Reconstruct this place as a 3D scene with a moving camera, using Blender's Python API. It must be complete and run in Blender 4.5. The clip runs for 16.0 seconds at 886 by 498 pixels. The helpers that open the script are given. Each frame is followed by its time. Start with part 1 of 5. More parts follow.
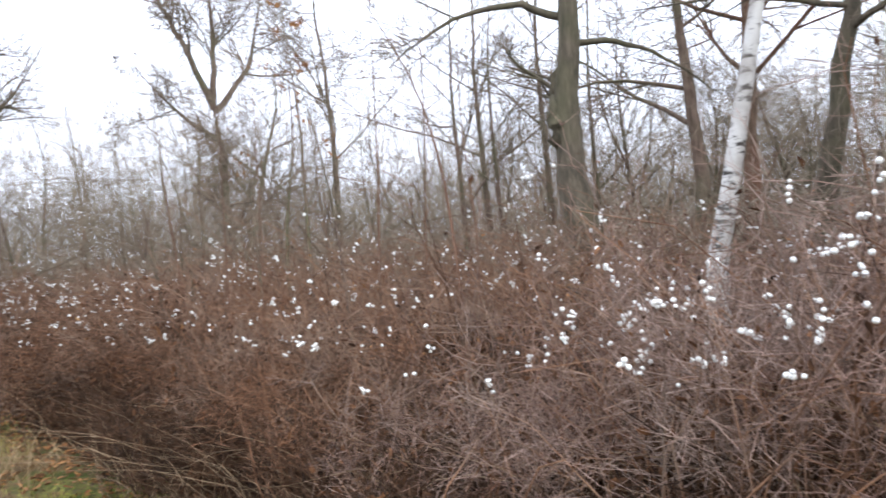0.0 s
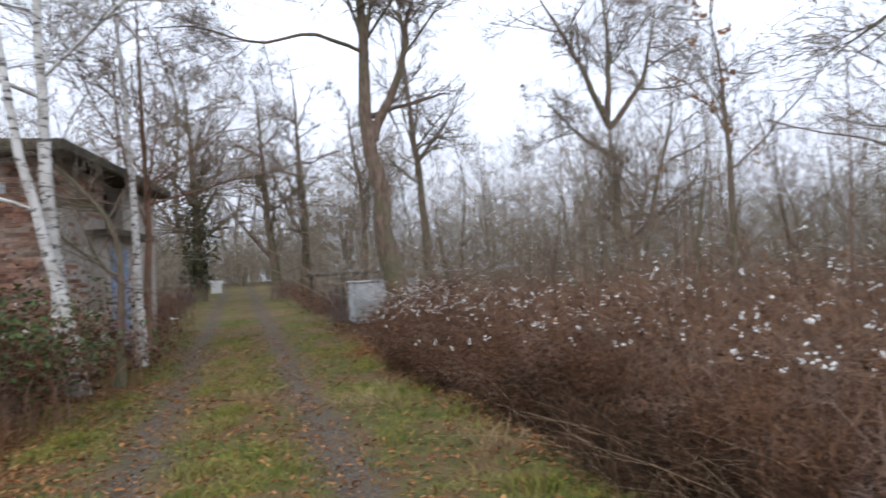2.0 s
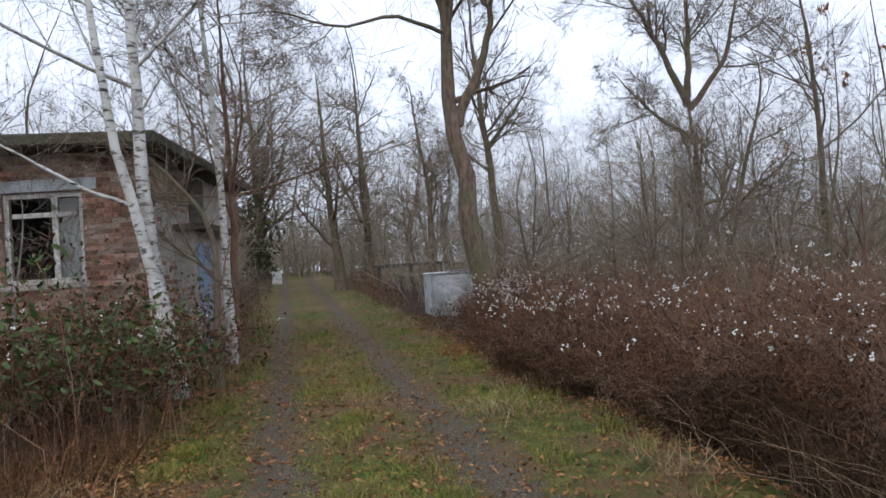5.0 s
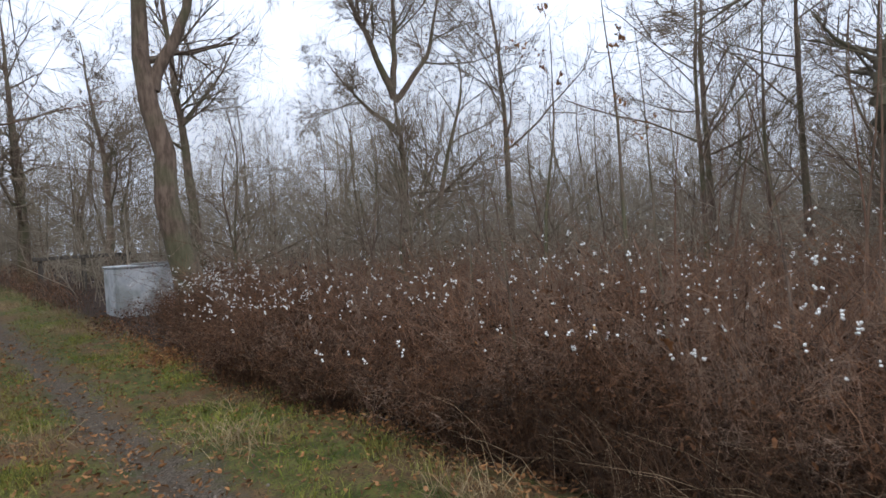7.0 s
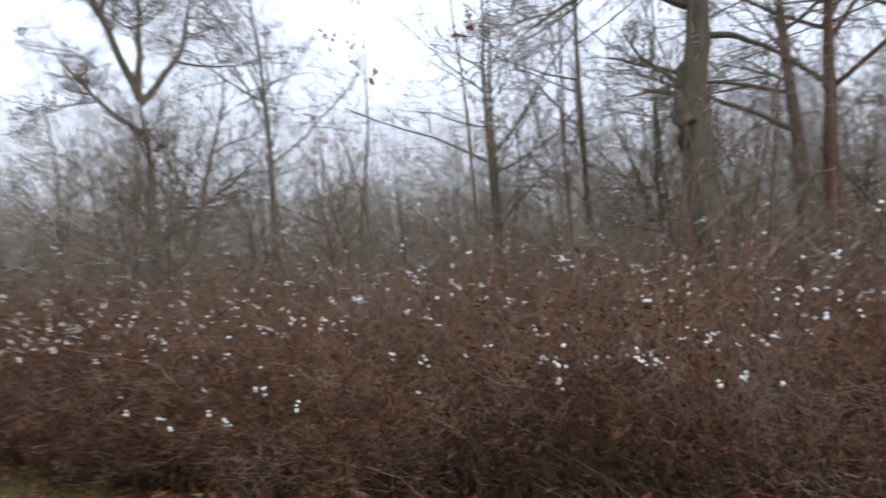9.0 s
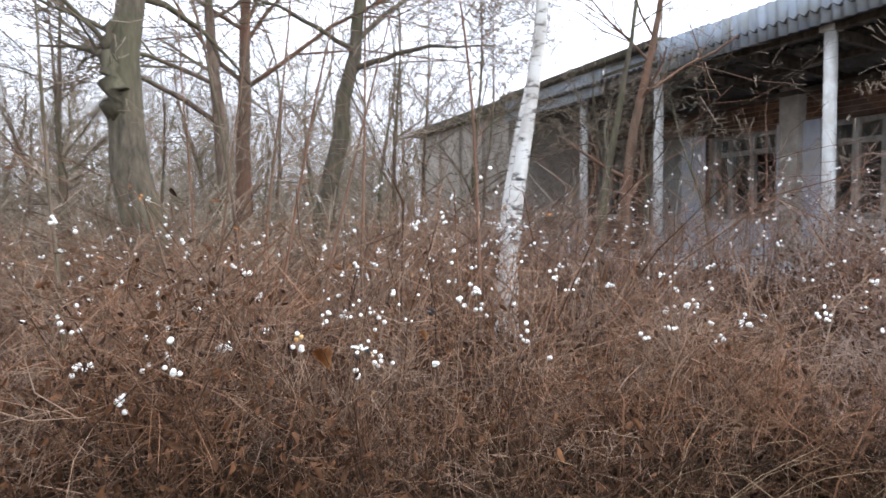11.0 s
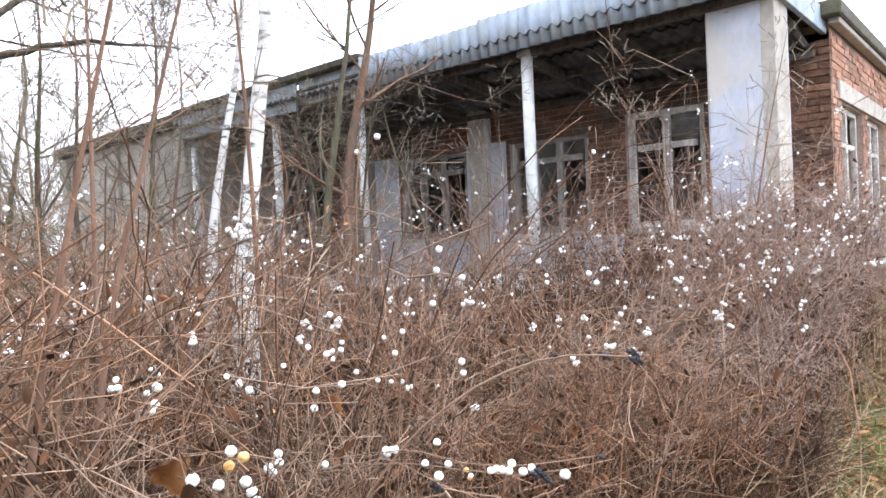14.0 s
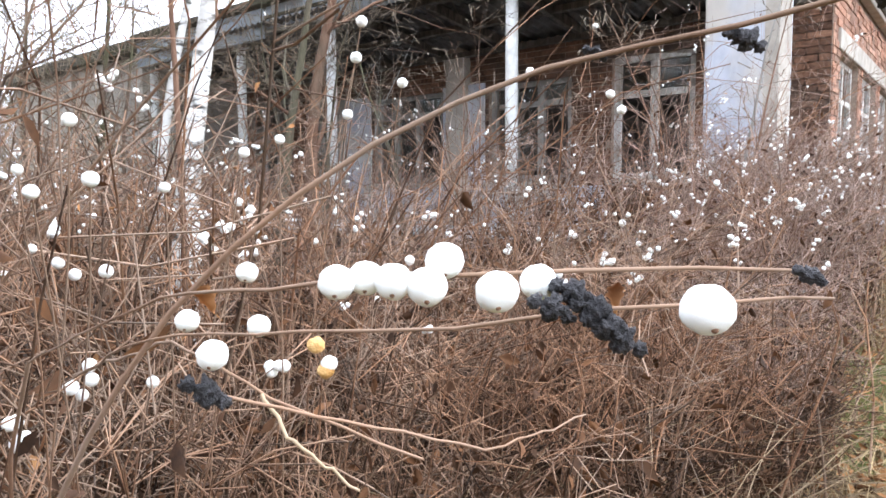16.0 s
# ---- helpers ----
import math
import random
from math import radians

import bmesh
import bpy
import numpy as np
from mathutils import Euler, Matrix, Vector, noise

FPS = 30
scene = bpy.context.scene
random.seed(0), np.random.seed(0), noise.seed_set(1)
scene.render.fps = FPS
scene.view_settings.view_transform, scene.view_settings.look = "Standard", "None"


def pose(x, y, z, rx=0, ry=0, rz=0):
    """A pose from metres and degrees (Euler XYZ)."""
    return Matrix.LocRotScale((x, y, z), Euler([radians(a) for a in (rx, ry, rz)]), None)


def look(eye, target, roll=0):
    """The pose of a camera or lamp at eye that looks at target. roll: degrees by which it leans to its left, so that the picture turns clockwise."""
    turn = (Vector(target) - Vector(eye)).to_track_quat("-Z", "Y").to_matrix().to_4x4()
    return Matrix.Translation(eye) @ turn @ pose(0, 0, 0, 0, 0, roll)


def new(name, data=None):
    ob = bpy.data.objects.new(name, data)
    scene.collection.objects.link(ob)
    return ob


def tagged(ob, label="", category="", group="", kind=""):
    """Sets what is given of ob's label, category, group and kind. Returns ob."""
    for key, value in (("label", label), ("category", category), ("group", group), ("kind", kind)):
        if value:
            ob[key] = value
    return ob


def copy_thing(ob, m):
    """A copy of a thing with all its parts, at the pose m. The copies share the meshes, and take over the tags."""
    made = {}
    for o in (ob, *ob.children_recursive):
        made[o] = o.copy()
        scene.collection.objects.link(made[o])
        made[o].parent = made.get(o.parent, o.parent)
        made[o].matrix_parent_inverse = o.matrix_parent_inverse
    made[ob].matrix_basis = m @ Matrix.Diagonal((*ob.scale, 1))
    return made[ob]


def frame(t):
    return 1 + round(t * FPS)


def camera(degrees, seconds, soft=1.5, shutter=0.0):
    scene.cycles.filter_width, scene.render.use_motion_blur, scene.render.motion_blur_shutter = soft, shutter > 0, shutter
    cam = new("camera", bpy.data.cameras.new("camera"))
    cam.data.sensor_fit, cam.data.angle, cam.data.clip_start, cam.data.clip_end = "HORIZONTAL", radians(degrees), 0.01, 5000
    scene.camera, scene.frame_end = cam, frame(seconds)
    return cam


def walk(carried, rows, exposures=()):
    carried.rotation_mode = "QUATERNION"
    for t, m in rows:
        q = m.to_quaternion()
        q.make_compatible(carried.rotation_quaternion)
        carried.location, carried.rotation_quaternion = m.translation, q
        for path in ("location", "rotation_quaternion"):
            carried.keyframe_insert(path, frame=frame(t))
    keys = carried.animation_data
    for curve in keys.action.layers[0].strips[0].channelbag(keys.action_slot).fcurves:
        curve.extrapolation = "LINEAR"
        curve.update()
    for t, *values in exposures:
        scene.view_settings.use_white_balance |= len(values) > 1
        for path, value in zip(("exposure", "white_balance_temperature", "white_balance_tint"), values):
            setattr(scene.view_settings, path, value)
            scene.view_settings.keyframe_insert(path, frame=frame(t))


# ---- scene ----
cam = camera(65.9, 16.0, 1.6, 0.3)
PATH = [
    (0, (0.889, -0.4, 1.411), (2.352, 0.962, 1.367), -4.7),
    (0.5, (0.836, -0.38, 1.419), (2.094, 1.174, 1.416), -3.7),
    (1, (0.722, -0.359, 1.427), (1.803, 1.324, 1.455), -3.2),
    (1.5, (0.488, -0.334, 1.443), (1.387, 1.452, 1.504), -4.1),
    (2, (0.29, -0.207, 1.445), (0.865, 1.707, 1.515), -3.3),
    (2.5, (0.185, -0.021, 1.427), (0.507, 1.951, 1.492), -3.3),
    (3, (0.215, 0.14, 1.461), (0.521, 2.116, 1.52), -2.2),
    (3.2, (0.19, 0.215, 1.46), (0.566, 2.179, 1.504), -2.3),
    (5.3, (-0.436, 0.818, 1.601), (0.042, 2.759, 1.638), -4.5),
    (5.5, (-0.431, 0.944, 1.58), (0.139, 2.862, 1.595), -3.7),
    (6, (-0.299, 1.32, 1.604), (0.536, 3.137, 1.596), -3.8),
    (6.5, (-0.367, 1.648, 1.599), (0.734, 3.318, 1.585), -4.0),
    (7, (-0.4, 1.995, 1.611), (0.841, 3.563, 1.567), -3.7),
    (7.5, (-0.458, 2.342, 1.637), (0.812, 3.887, 1.633), -2.6),
    (8, (-0.441, 2.84, 1.596), (0.971, 4.257, 1.553), -3.8),
    (8.5, (-0.15, 3.232, 1.624), (1.293, 4.616, 1.585), -5.4),
    (9, (-0.164, 3.701, 1.54), (1.571, 4.696, 1.515), -4.2),
    (9.5, (0.131, 3.983, 1.487), (2.08, 4.416, 1.385), -0.5),
    (10, (0.307, 4.223, 1.465), (2.304, 4.245, 1.364), 0.3),
    (10.2, (0.364, 4.314, 1.45), (2.356, 4.149, 1.368), 0.3),
    (12.3, (1.306, 4.986, 1.32), (2.954, 3.86, 1.188), -2.3),
    (12.5, (1.412, 4.979, 1.323), (3.018, 3.791, 1.22), -2.8),
    (13, (1.553, 5.024, 1.337), (2.967, 3.614, 1.235), -4.5),
    (13.5, (1.725, 4.885, 1.302), (3.002, 3.347, 1.23), -3.4),
    (14, (1.827, 4.804, 1.292), (3.138, 3.294, 1.255), -2.7),
    (14.5, (1.918, 4.719, 1.251), (3.137, 3.134, 1.191), -2.3),
    (15, (2.027, 4.563, 1.165), (3.251, 2.982, 1.118), -0.7),
    (15.5, (2.099, 4.435, 1.103), (3.352, 2.88, 1.011), -0.5),
    (16, (2.114, 4.399, 1.093), (3.367, 2.844, 0.932), -0.2),
]
EXPOSURES = [(0, 0.5, 6500, 10), (0.6, 0.36, 6500, 10), (1.3, 0.1, 6500, 10), (3, -0.32, 6350, 9), (6, -0.5, 6350, 9), (8.5, -0.33, 6350, 9), (10.2, 0.2, 6500, 9), (12.3, 1.32, 6500, 9), (16, 1.33, 6500, 8)]
walk(cam, [(t, look(eye, target, roll)) for t, eye, target, roll in PATH], EXPOSURES)
SKY = 0.1

# ---- light ----
world = bpy.data.worlds.new("overcast_sky")
scene.world = world
world.use_nodes = True
wn, wl = world.node_tree.nodes, world.node_tree.links
sky = wn.new("ShaderNodeTexSky")
sky.sky_type = 'NISHITA'
sky.sun_disc = False
sky.sun_elevation, sky.sun_rotation = radians(38), radians(200)
sky.air_density, sky.dust_density, sky.ozone_density = 1.0, 6.0, 1.0
veil = wn.new("ShaderNodeHueSaturation")
veil.inputs["Saturation"].default_value = 0.22
wl.new(sky.outputs[0], veil.inputs["Color"])
lift = wn.new("ShaderNodeMixRGB")
lift.inputs[0].default_value = 0.7
lift.inputs[2].default_value = (20.6, 22.6, 27.0, 1)
wl.new(veil.outputs[0], lift.inputs[1])
wl.new(lift.outputs[0], wn["Background"].inputs[0])
wn["Background"].inputs[1].default_value = SKY
sun = new("sun", bpy.data.lights.new("sun", 'SUN'))
sun.data.energy, sun.data.angle, sun.data.color = 0.5, radians(25), (1.0, 0.96, 0.9)
sun.matrix_world = look((0, 0, 30), (7, 19, 5))

rng = np.random.default_rng(7)


# ---- materials ----
def material(name, a, b, scale=8.0, rough=0.85, bump=0.3, stretch=(1, 1, 1), island=0.0, c=None, cscale=1.2, cmix=0.4, spec=0.3, metal=0.0, random_ob=0.0):
    """Two colours mixed by a fine noise, a third by a coarse one, with relief and some change from piece to piece."""
    m = bpy.data.materials.new(name)
    m.use_nodes = True
    n, l = m.node_tree.nodes, m.node_tree.links
    bsdf = n["Principled BSDF"]
    tc = n.new("ShaderNodeNewGeometry")
    mp = n.new("ShaderNodeMapping")
    mp.inputs["Scale"].default_value = stretch
    l.new(tc.outputs["Position"], mp.inputs[0])
    n1 = n.new("ShaderNodeTexNoise")
    n1.inputs["Scale"].default_value, n1.inputs["Detail"].default_value, n1.inputs["Roughness"].default_value = scale, 6, 0.65
    l.new(mp.outputs[0], n1.inputs["Vector"])
    r1 = n.new("ShaderNodeValToRGB")
    r1.color_ramp.elements[0].position, r1.color_ramp.elements[1].position = 0.35, 0.65
    r1.color_ramp.elements[0].color, r1.color_ramp.elements[1].color = (*a, 1), (*b, 1)
    l.new(n1.outputs["Fac"], r1.inputs[0])
    out = r1.outputs[0]
    if c:
        n2 = n.new("ShaderNodeTexNoise")
        n2.inputs["Scale"].default_value, n2.inputs["Detail"].default_value = cscale, 4
        l.new(tc.outputs["Position"], n2.inputs["Vector"])
        r2 = n.new("ShaderNodeValToRGB")
        r2.color_ramp.elements[0].position, r2.color_ramp.elements[1].position = 0.45, 0.62
        r2.color_ramp.elements[0].color, r2.color_ramp.elements[1].color = (0, 0, 0, 1), (cmix, cmix, cmix, 1)
        l.new(n2.outputs["Fac"], r2.inputs[0])
        mx = n.new("ShaderNodeMixRGB")
        mx.inputs[2].default_value = (*c, 1)
        l.new(r2.outputs[0], mx.inputs[0])
        l.new(out, mx.inputs[1])
        out = mx.outputs[0]
    if island or random_ob:
        hs = n.new("ShaderNodeHueSaturation")
        mr = n.new("ShaderNodeMapRange")
        k = island or random_ob
        mr.inputs[3].default_value, mr.inputs[4].default_value = 1 - k, 1 + k
        if island:
            l.new(tc.outputs["Random Per Island"], mr.inputs[0])
        else:
            oi = n.new("ShaderNodeObjectInfo")
            l.new(oi.outputs["Random"], mr.inputs[0])
        l.new(mr.outputs[0], hs.inputs["Value"])
        l.new(out, hs.inputs["Color"])
        out = hs.outputs[0]
    l.new(out, bsdf.inputs["Base Color"])
    bsdf.inputs["Roughness"].default_value = rough
    bsdf.inputs["Specular IOR Level"].default_value = spec
    bsdf.inputs["Metallic"].default_value = metal
    if bump:
        bp = n.new("ShaderNodeBump")
        bp.inputs["Strength"].default_value, bp.inputs["Distance"].default_value = bump, 0.02
        l.new(n1.outputs["Fac"], bp.inputs["Height"])
        l.new(bp.outputs[0], bsdf.inputs["Normal"])
    return m


BARK = material("grey_bark", (0.095, 0.066, 0.048), (0.24, 0.172, 0.128), 14, 0.95, 0.8, (1, 1, 0.25), c=(0.11, 0.12, 0.06), cmix=0.6)
OAK = material("mossy_oak_bark", (0.06, 0.052, 0.038), (0.165, 0.135, 0.095), 12, 0.95, 1.0, (1, 1, 0.25), c=(0.1, 0.1, 0.05), cmix=0.45)
REDBARK = material("reddish_bark", (0.13, 0.07, 0.045), (0.26, 0.15, 0.1), 14, 0.95, 0.6, (1, 1, 0.3), c=(0.12, 0.11, 0.08))
BIRCH = material("birch_bark", (0.06, 0.052, 0.045), (0.62, 0.6, 0.56), 5, 0.8, 0.4, (1.0, 1.0, 3.2), c=(0.3, 0.26, 0.22), cscale=4, cmix=0.5)
BIRCH.node_tree.nodes["Color Ramp"].color_ramp.elements[0].position = 0.385
BIRCH.node_tree.nodes["Color Ramp"].color_ramp.elements[1].position = 0.47
TWIG = material("tree_twigs", (0.15, 0.115, 0.085), (0.29, 0.23, 0.17), 6, 0.95, 0, island=0.35)
# paler than TWIG: the haze of distance is put into the colour
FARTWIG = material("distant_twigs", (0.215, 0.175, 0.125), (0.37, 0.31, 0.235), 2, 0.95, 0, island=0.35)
STEM = material("snowberry_stems", (0.108, 0.049, 0.025), (0.29, 0.157, 0.09), 6, 0.9, 0, island=0.6, c=(0.31, 0.235, 0.18), cscale=2.4, cmix=0.6)
YOUNGSTEM = material("young_pinkish_stems", (0.15, 0.08, 0.057), (0.35, 0.235, 0.185), 6, 0.85, 0, island=0.5, c=(0.4, 0.31, 0.26), cscale=2.4, cmix=0.6)
# darker than STEM: the shade at the bush foot is put into this colour
DARKCANE = material("old_damp_canes", (0.035, 0.019, 0.011), (0.13, 0.068, 0.036), 6, 0.9, 0, island=0.6)
DRY = material("dry_stalks", (0.21, 0.14, 0.08), (0.42, 0.31, 0.2), 8, 0.9, 0, island=0.35)
BERRY = material("white_berry", (0.86, 0.865, 0.82), (0.94, 0.94, 0.91), 60, 0.45, 0.05, spec=0.4)
WITHERED = material("withered_berry", (0.03, 0.028, 0.03), (0.09, 0.085, 0.09), 90, 0.8, 0.8)
ROTTEN = material("browned_berry", (0.5, 0.24, 0.06), (0.75, 0.5, 0.22), 60, 0.55, 0.3)
DEADLEAF = material("dead_leaves", (0.16, 0.066, 0.026), (0.38, 0.19, 0.075), 10, 0.85, 0.1, island=0.55)
# brown taken darker than DEADLEAF to carry shade low in the bushes
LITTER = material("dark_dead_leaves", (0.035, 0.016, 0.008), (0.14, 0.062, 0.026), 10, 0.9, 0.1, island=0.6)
GREENLEAF = material("bramble_leaves", (0.03, 0.058, 0.013), (0.1, 0.135, 0.042), 8, 0.6, 0.1, island=0.5)
GRASS = material("grass_blades", (0.1, 0.13, 0.012), (0.25, 0.245, 0.04), 3, 0.7, 0, island=0.5, c=(0.24, 0.185, 0.07), cscale=0.9, cmix=0.7)
IVY = material("ivy_leaves", (0.045, 0.05, 0.022), (0.12, 0.12, 0.06), 4, 0.6, 0.1, island=0.5)
RUSTGRASS = material("rust_brown_grass", (0.1, 0.045, 0.018), (0.26, 0.135, 0.058), 5, 0.85, 0, island=0.45)
STRAW = material("straw_grass", (0.24, 0.165, 0.085), (0.4, 0.3, 0.16), 5, 0.85, 0, island=0.4)
BRICK = material("brick", (0.25, 0.115, 0.075), (0.43, 0.225, 0.145), 25, 0.92, 0.8, random_ob=0.4, c=(0.36, 0.27, 0.2), cscale=2.5)
BRICKS = material("brick_rest", (0.25, 0.115, 0.075), (0.43, 0.225, 0.145), 25, 0.92, 0.8, island=0.4, c=(0.36, 0.27, 0.2), cscale=2.5)
# darker copy of the brick, with the veranda's shade put into its colour
SHADEBRICK = material("sooty_brick", (0.1, 0.05, 0.032), (0.25, 0.13, 0.08), 20, 0.92, 0.8, random_ob=0.4, c=(0.07, 0.055, 0.045), cscale=1.3, cmix=0.8)
SHADEBRICKS = material("sooty_brick_rest", (0.1, 0.05, 0.032), (0.25, 0.13, 0.08), 20, 0.92, 0.8, island=0.4, c=(0.07, 0.055, 0.045), cscale=1.3, cmix=0.8)
OLDBRICK = material("crumbling_brick", (0.15, 0.068, 0.045), (0.4, 0.21, 0.14), 16, 0.95, 1.0, random_ob=0.5, c=(0.42, 0.33, 0.27), cscale=3.0, cmix=0.6)
OLDBRICKS = material("crumbling_brick_rest", (0.15, 0.068, 0.045), (0.4, 0.21, 0.14), 16, 0.95, 1.0, island=0.5, c=(0.42, 0.33, 0.27), cscale=3.0, cmix=0.6)
STONE = material("trodden_stones", (0.1, 0.082, 0.06), (0.25, 0.21, 0.165), 30, 0.9, 0.5, island=0.4)
# dark timber; on the veranda its tone stands for the shade under the roof
DARKWOOD = material("sooty_timber", (0.05, 0.043, 0.036), (0.14, 0.12, 0.1), 12, 0.9, 0.4, (1, 1, 0.3))
BROWNBOARD = material("rust_stained_board", (0.07, 0.03, 0.016), (0.2, 0.085, 0.04), 7, 0.9, 0.5, (1, 1, 0.25))
MORTAR = material("mortar", (0.24, 0.17, 0.13), (0.36, 0.28, 0.22), 30, 0.95, 0.6)
PLASTER = material("grey_blue_plaster", (0.38, 0.4, 0.46), (0.54, 0.55, 0.59), 5, 0.9, 0.35, (1, 1, 0.5), c=(0.5, 0.44, 0.36), cscale=1.5, cmix=0.75)
BEIGE = material("weathered_render", (0.36, 0.32, 0.27), (0.52, 0.47, 0.41), 6, 0.92, 0.4, c=(0.25, 0.22, 0.19), cscale=1.0)
# plaster coloured dark so the rooms look unlit behind the windows
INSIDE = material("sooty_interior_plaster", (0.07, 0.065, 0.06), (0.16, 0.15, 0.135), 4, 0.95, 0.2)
SHEET = material("fibre_cement_sheet", (0.25, 0.29, 0.34), (0.42, 0.47, 0.53), 4, 0.85, 0.2, (1, 1, 0.4), c=(0.3, 0.31, 0.28), cscale=3, cmix=0.6)
# sheets seen from below: the underside's shade is put into the grey
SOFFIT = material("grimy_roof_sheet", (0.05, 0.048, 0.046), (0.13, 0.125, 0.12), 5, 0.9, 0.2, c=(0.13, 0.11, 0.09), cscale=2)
WHITEWOOD = material("peeling_white_paint", (0.42, 0.39, 0.34), (0.74, 0.73, 0.7), 16, 0.75, 0.4, (1, 1, 0.4), c=(0.3, 0.24, 0.18), cscale=5, cmix=0.5)
POSTPAINT = material("flaking_white_post_paint", (0.6, 0.6, 0.57), (0.8, 0.8, 0.78), 14, 0.7, 0.3, (1, 1, 0.4), c=(0.34, 0.28, 0.22), cscale=6, cmix=0.35)
GREYWOOD = material("weathered_grey_wood", (0.2, 0.19, 0.17), (0.34, 0.32, 0.29), 12, 0.9, 0.4, (1, 1, 0.3))
CONCRETE = material("whitewashed_concrete", (0.42, 0.44, 0.46), (0.62, 0.63, 0.63), 6, 0.9, 0.4, c=(0.25, 0.26, 0.24), cscale=2.2, cmix=0.7)
FELT = material("mossy_roof_felt", (0.05, 0.045, 0.035), (0.12, 0.1, 0.075), 9, 0.95, 0.8, c=(0.085, 0.085, 0.045), cmix=0.5)
BLUE = material("faded_blue_paint", (0.16, 0.25, 0.42), (0.34, 0.43, 0.56), 10, 0.7, 0.3, c=(0.4, 0.42, 0.45), cscale=3)
IRON = material("rusty_iron", (0.12, 0.07, 0.05), (0.24, 0.13, 0.08), 20, 0.7, 0.3, metal=0.4)
REDPAINT = material("red_paint", (0.5, 0.05, 0.03), (0.62, 0.09, 0.06), 12, 0.6, 0.1)
WHITEPAINT = material("white_paint", (0.7, 0.7, 0.68), (0.8, 0.8, 0.78), 12, 0.6, 0.1)
GLASS = bpy.data.materials.new("window_glass")
GLASS.use_nodes = True
gb = GLASS.node_tree.nodes["Principled BSDF"]
gb.inputs["Transmission Weight"].default_value, gb.inputs["Roughness"].default_value = 1.0, 0.08
gb.inputs["Base Color"].default_value, gb.inputs["IOR"].default_value = (0.8, 0.85, 0.84, 1), 1.45


def ground_material():
    """Wheel ruts, grass between and beside them, leaf litter elsewhere."""
    m = bpy.data.materials.new("track_and_litter")
    m.use_nodes = True
    n, l = m.node_tree.nodes, m.node_tree.links
    geo = n.new("ShaderNodeNewGeometry")
    sep = n.new("ShaderNodeSeparateXYZ")
    l.new(geo.outputs["Position"], sep.inputs[0])

    def noise_of(scale, detail=5):
        t = n.new("ShaderNodeTexNoise")
        t.inputs["Scale"].default_value, t.inputs["Detail"].default_value, t.inputs["Roughness"].default_value = scale, detail, 0.65
        l.new(geo.outputs["Position"], t.inputs["Vector"])
        return t.outputs["Fac"]

    def op(kind, a, b):
        t = n.new("ShaderNodeMath")
        t.operation = kind
        for i, v in enumerate((a, b)):
            if isinstance(v, (int, float)):
                t.inputs[i].default_value = v
            else:
                l.new(v, t.inputs[i])
        return t.outputs[0]

    def band(v, lo, hi):
        t = n.new("ShaderNodeMapRange")
        t.interpolation_type = 'SMOOTHSTEP'
        t.inputs[1].default_value, t.inputs[2].default_value = lo, hi
        l.new(v, t.inputs[0])
        return t.outputs[0]

    def pick(f, a, b):
        t = n.new("ShaderNodeMixRGB")
        l.new(f, t.inputs[0])
        for i, v in ((1, a), (2, b)):
            if isinstance(v, tuple):
                t.inputs[i].default_value = (*v, 1)
            else:
                l.new(v, t.inputs[i])
        return t.outputs[0]

    coarse, mid, fine = noise_of(0.9), noise_of(5), noise_of(45, 8)
    wob = op('MULTIPLY', op('SUBTRACT', coarse, 0.5), 0.7)
    x = op('ADD', sep.outputs[0], wob)
    x = op('ADD', x, op('MULTIPLY', op('SUBTRACT', mid, 0.5), 0.75))
    left = band(op('ABSOLUTE', op('ADD', x, 0.6), 0), 0.36, 0.02)
    right = band(op('ABSOLUTE', op('SUBTRACT', x, 1.02), 0), 0.42, 0.04)
    rut = op('MAXIMUM', left, right)
    verge = op('MULTIPLY', op('MULTIPLY', band(x, -2.1, -1.6), band(x, 2.95, 2.45)), 1.0)
    grass = pick(band(mid, 0.38, 0.62), (0.055, 0.08, 0.011), (0.15, 0.145, 0.035))
    grass = pick(band(coarse, 0.47, 0.58), grass, (0.16, 0.1, 0.045))
    grass = pick(band(noise_of(0.33, 3), 0.52, 0.62), grass, (0.2, 0.125, 0.06))
    # litter is near black: the dark hollows under the bushes are painted in
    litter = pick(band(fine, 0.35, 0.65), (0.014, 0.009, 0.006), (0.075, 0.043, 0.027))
    mud = pick(band(fine, 0.36, 0.64), (0.05, 0.037, 0.025), (0.175, 0.137, 0.098))
    mud = pick(band(mid, 0.5, 0.64), mud, (0.1, 0.062, 0.034))
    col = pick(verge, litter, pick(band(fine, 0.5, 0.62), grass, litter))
    col = pick(rut, col, mud)
    bsdf = n["Principled BSDF"]
    l.new(col, bsdf.inputs["Base Color"])
    bsdf.inputs["Roughness"].default_value = 0.9
    bsdf.inputs["Specular IOR Level"].default_value = 0.25
    bp = n.new("ShaderNodeBump")
    bp.inputs["Strength"].default_value, bp.inputs["Distance"].default_value = 0.9, 0.03
    l.new(op('ADD', fine, mid), bp.inputs["Height"])
    l.new(bp.outputs[0], bsdf.inputs["Normal"])
    return m


GROUND = ground_material()


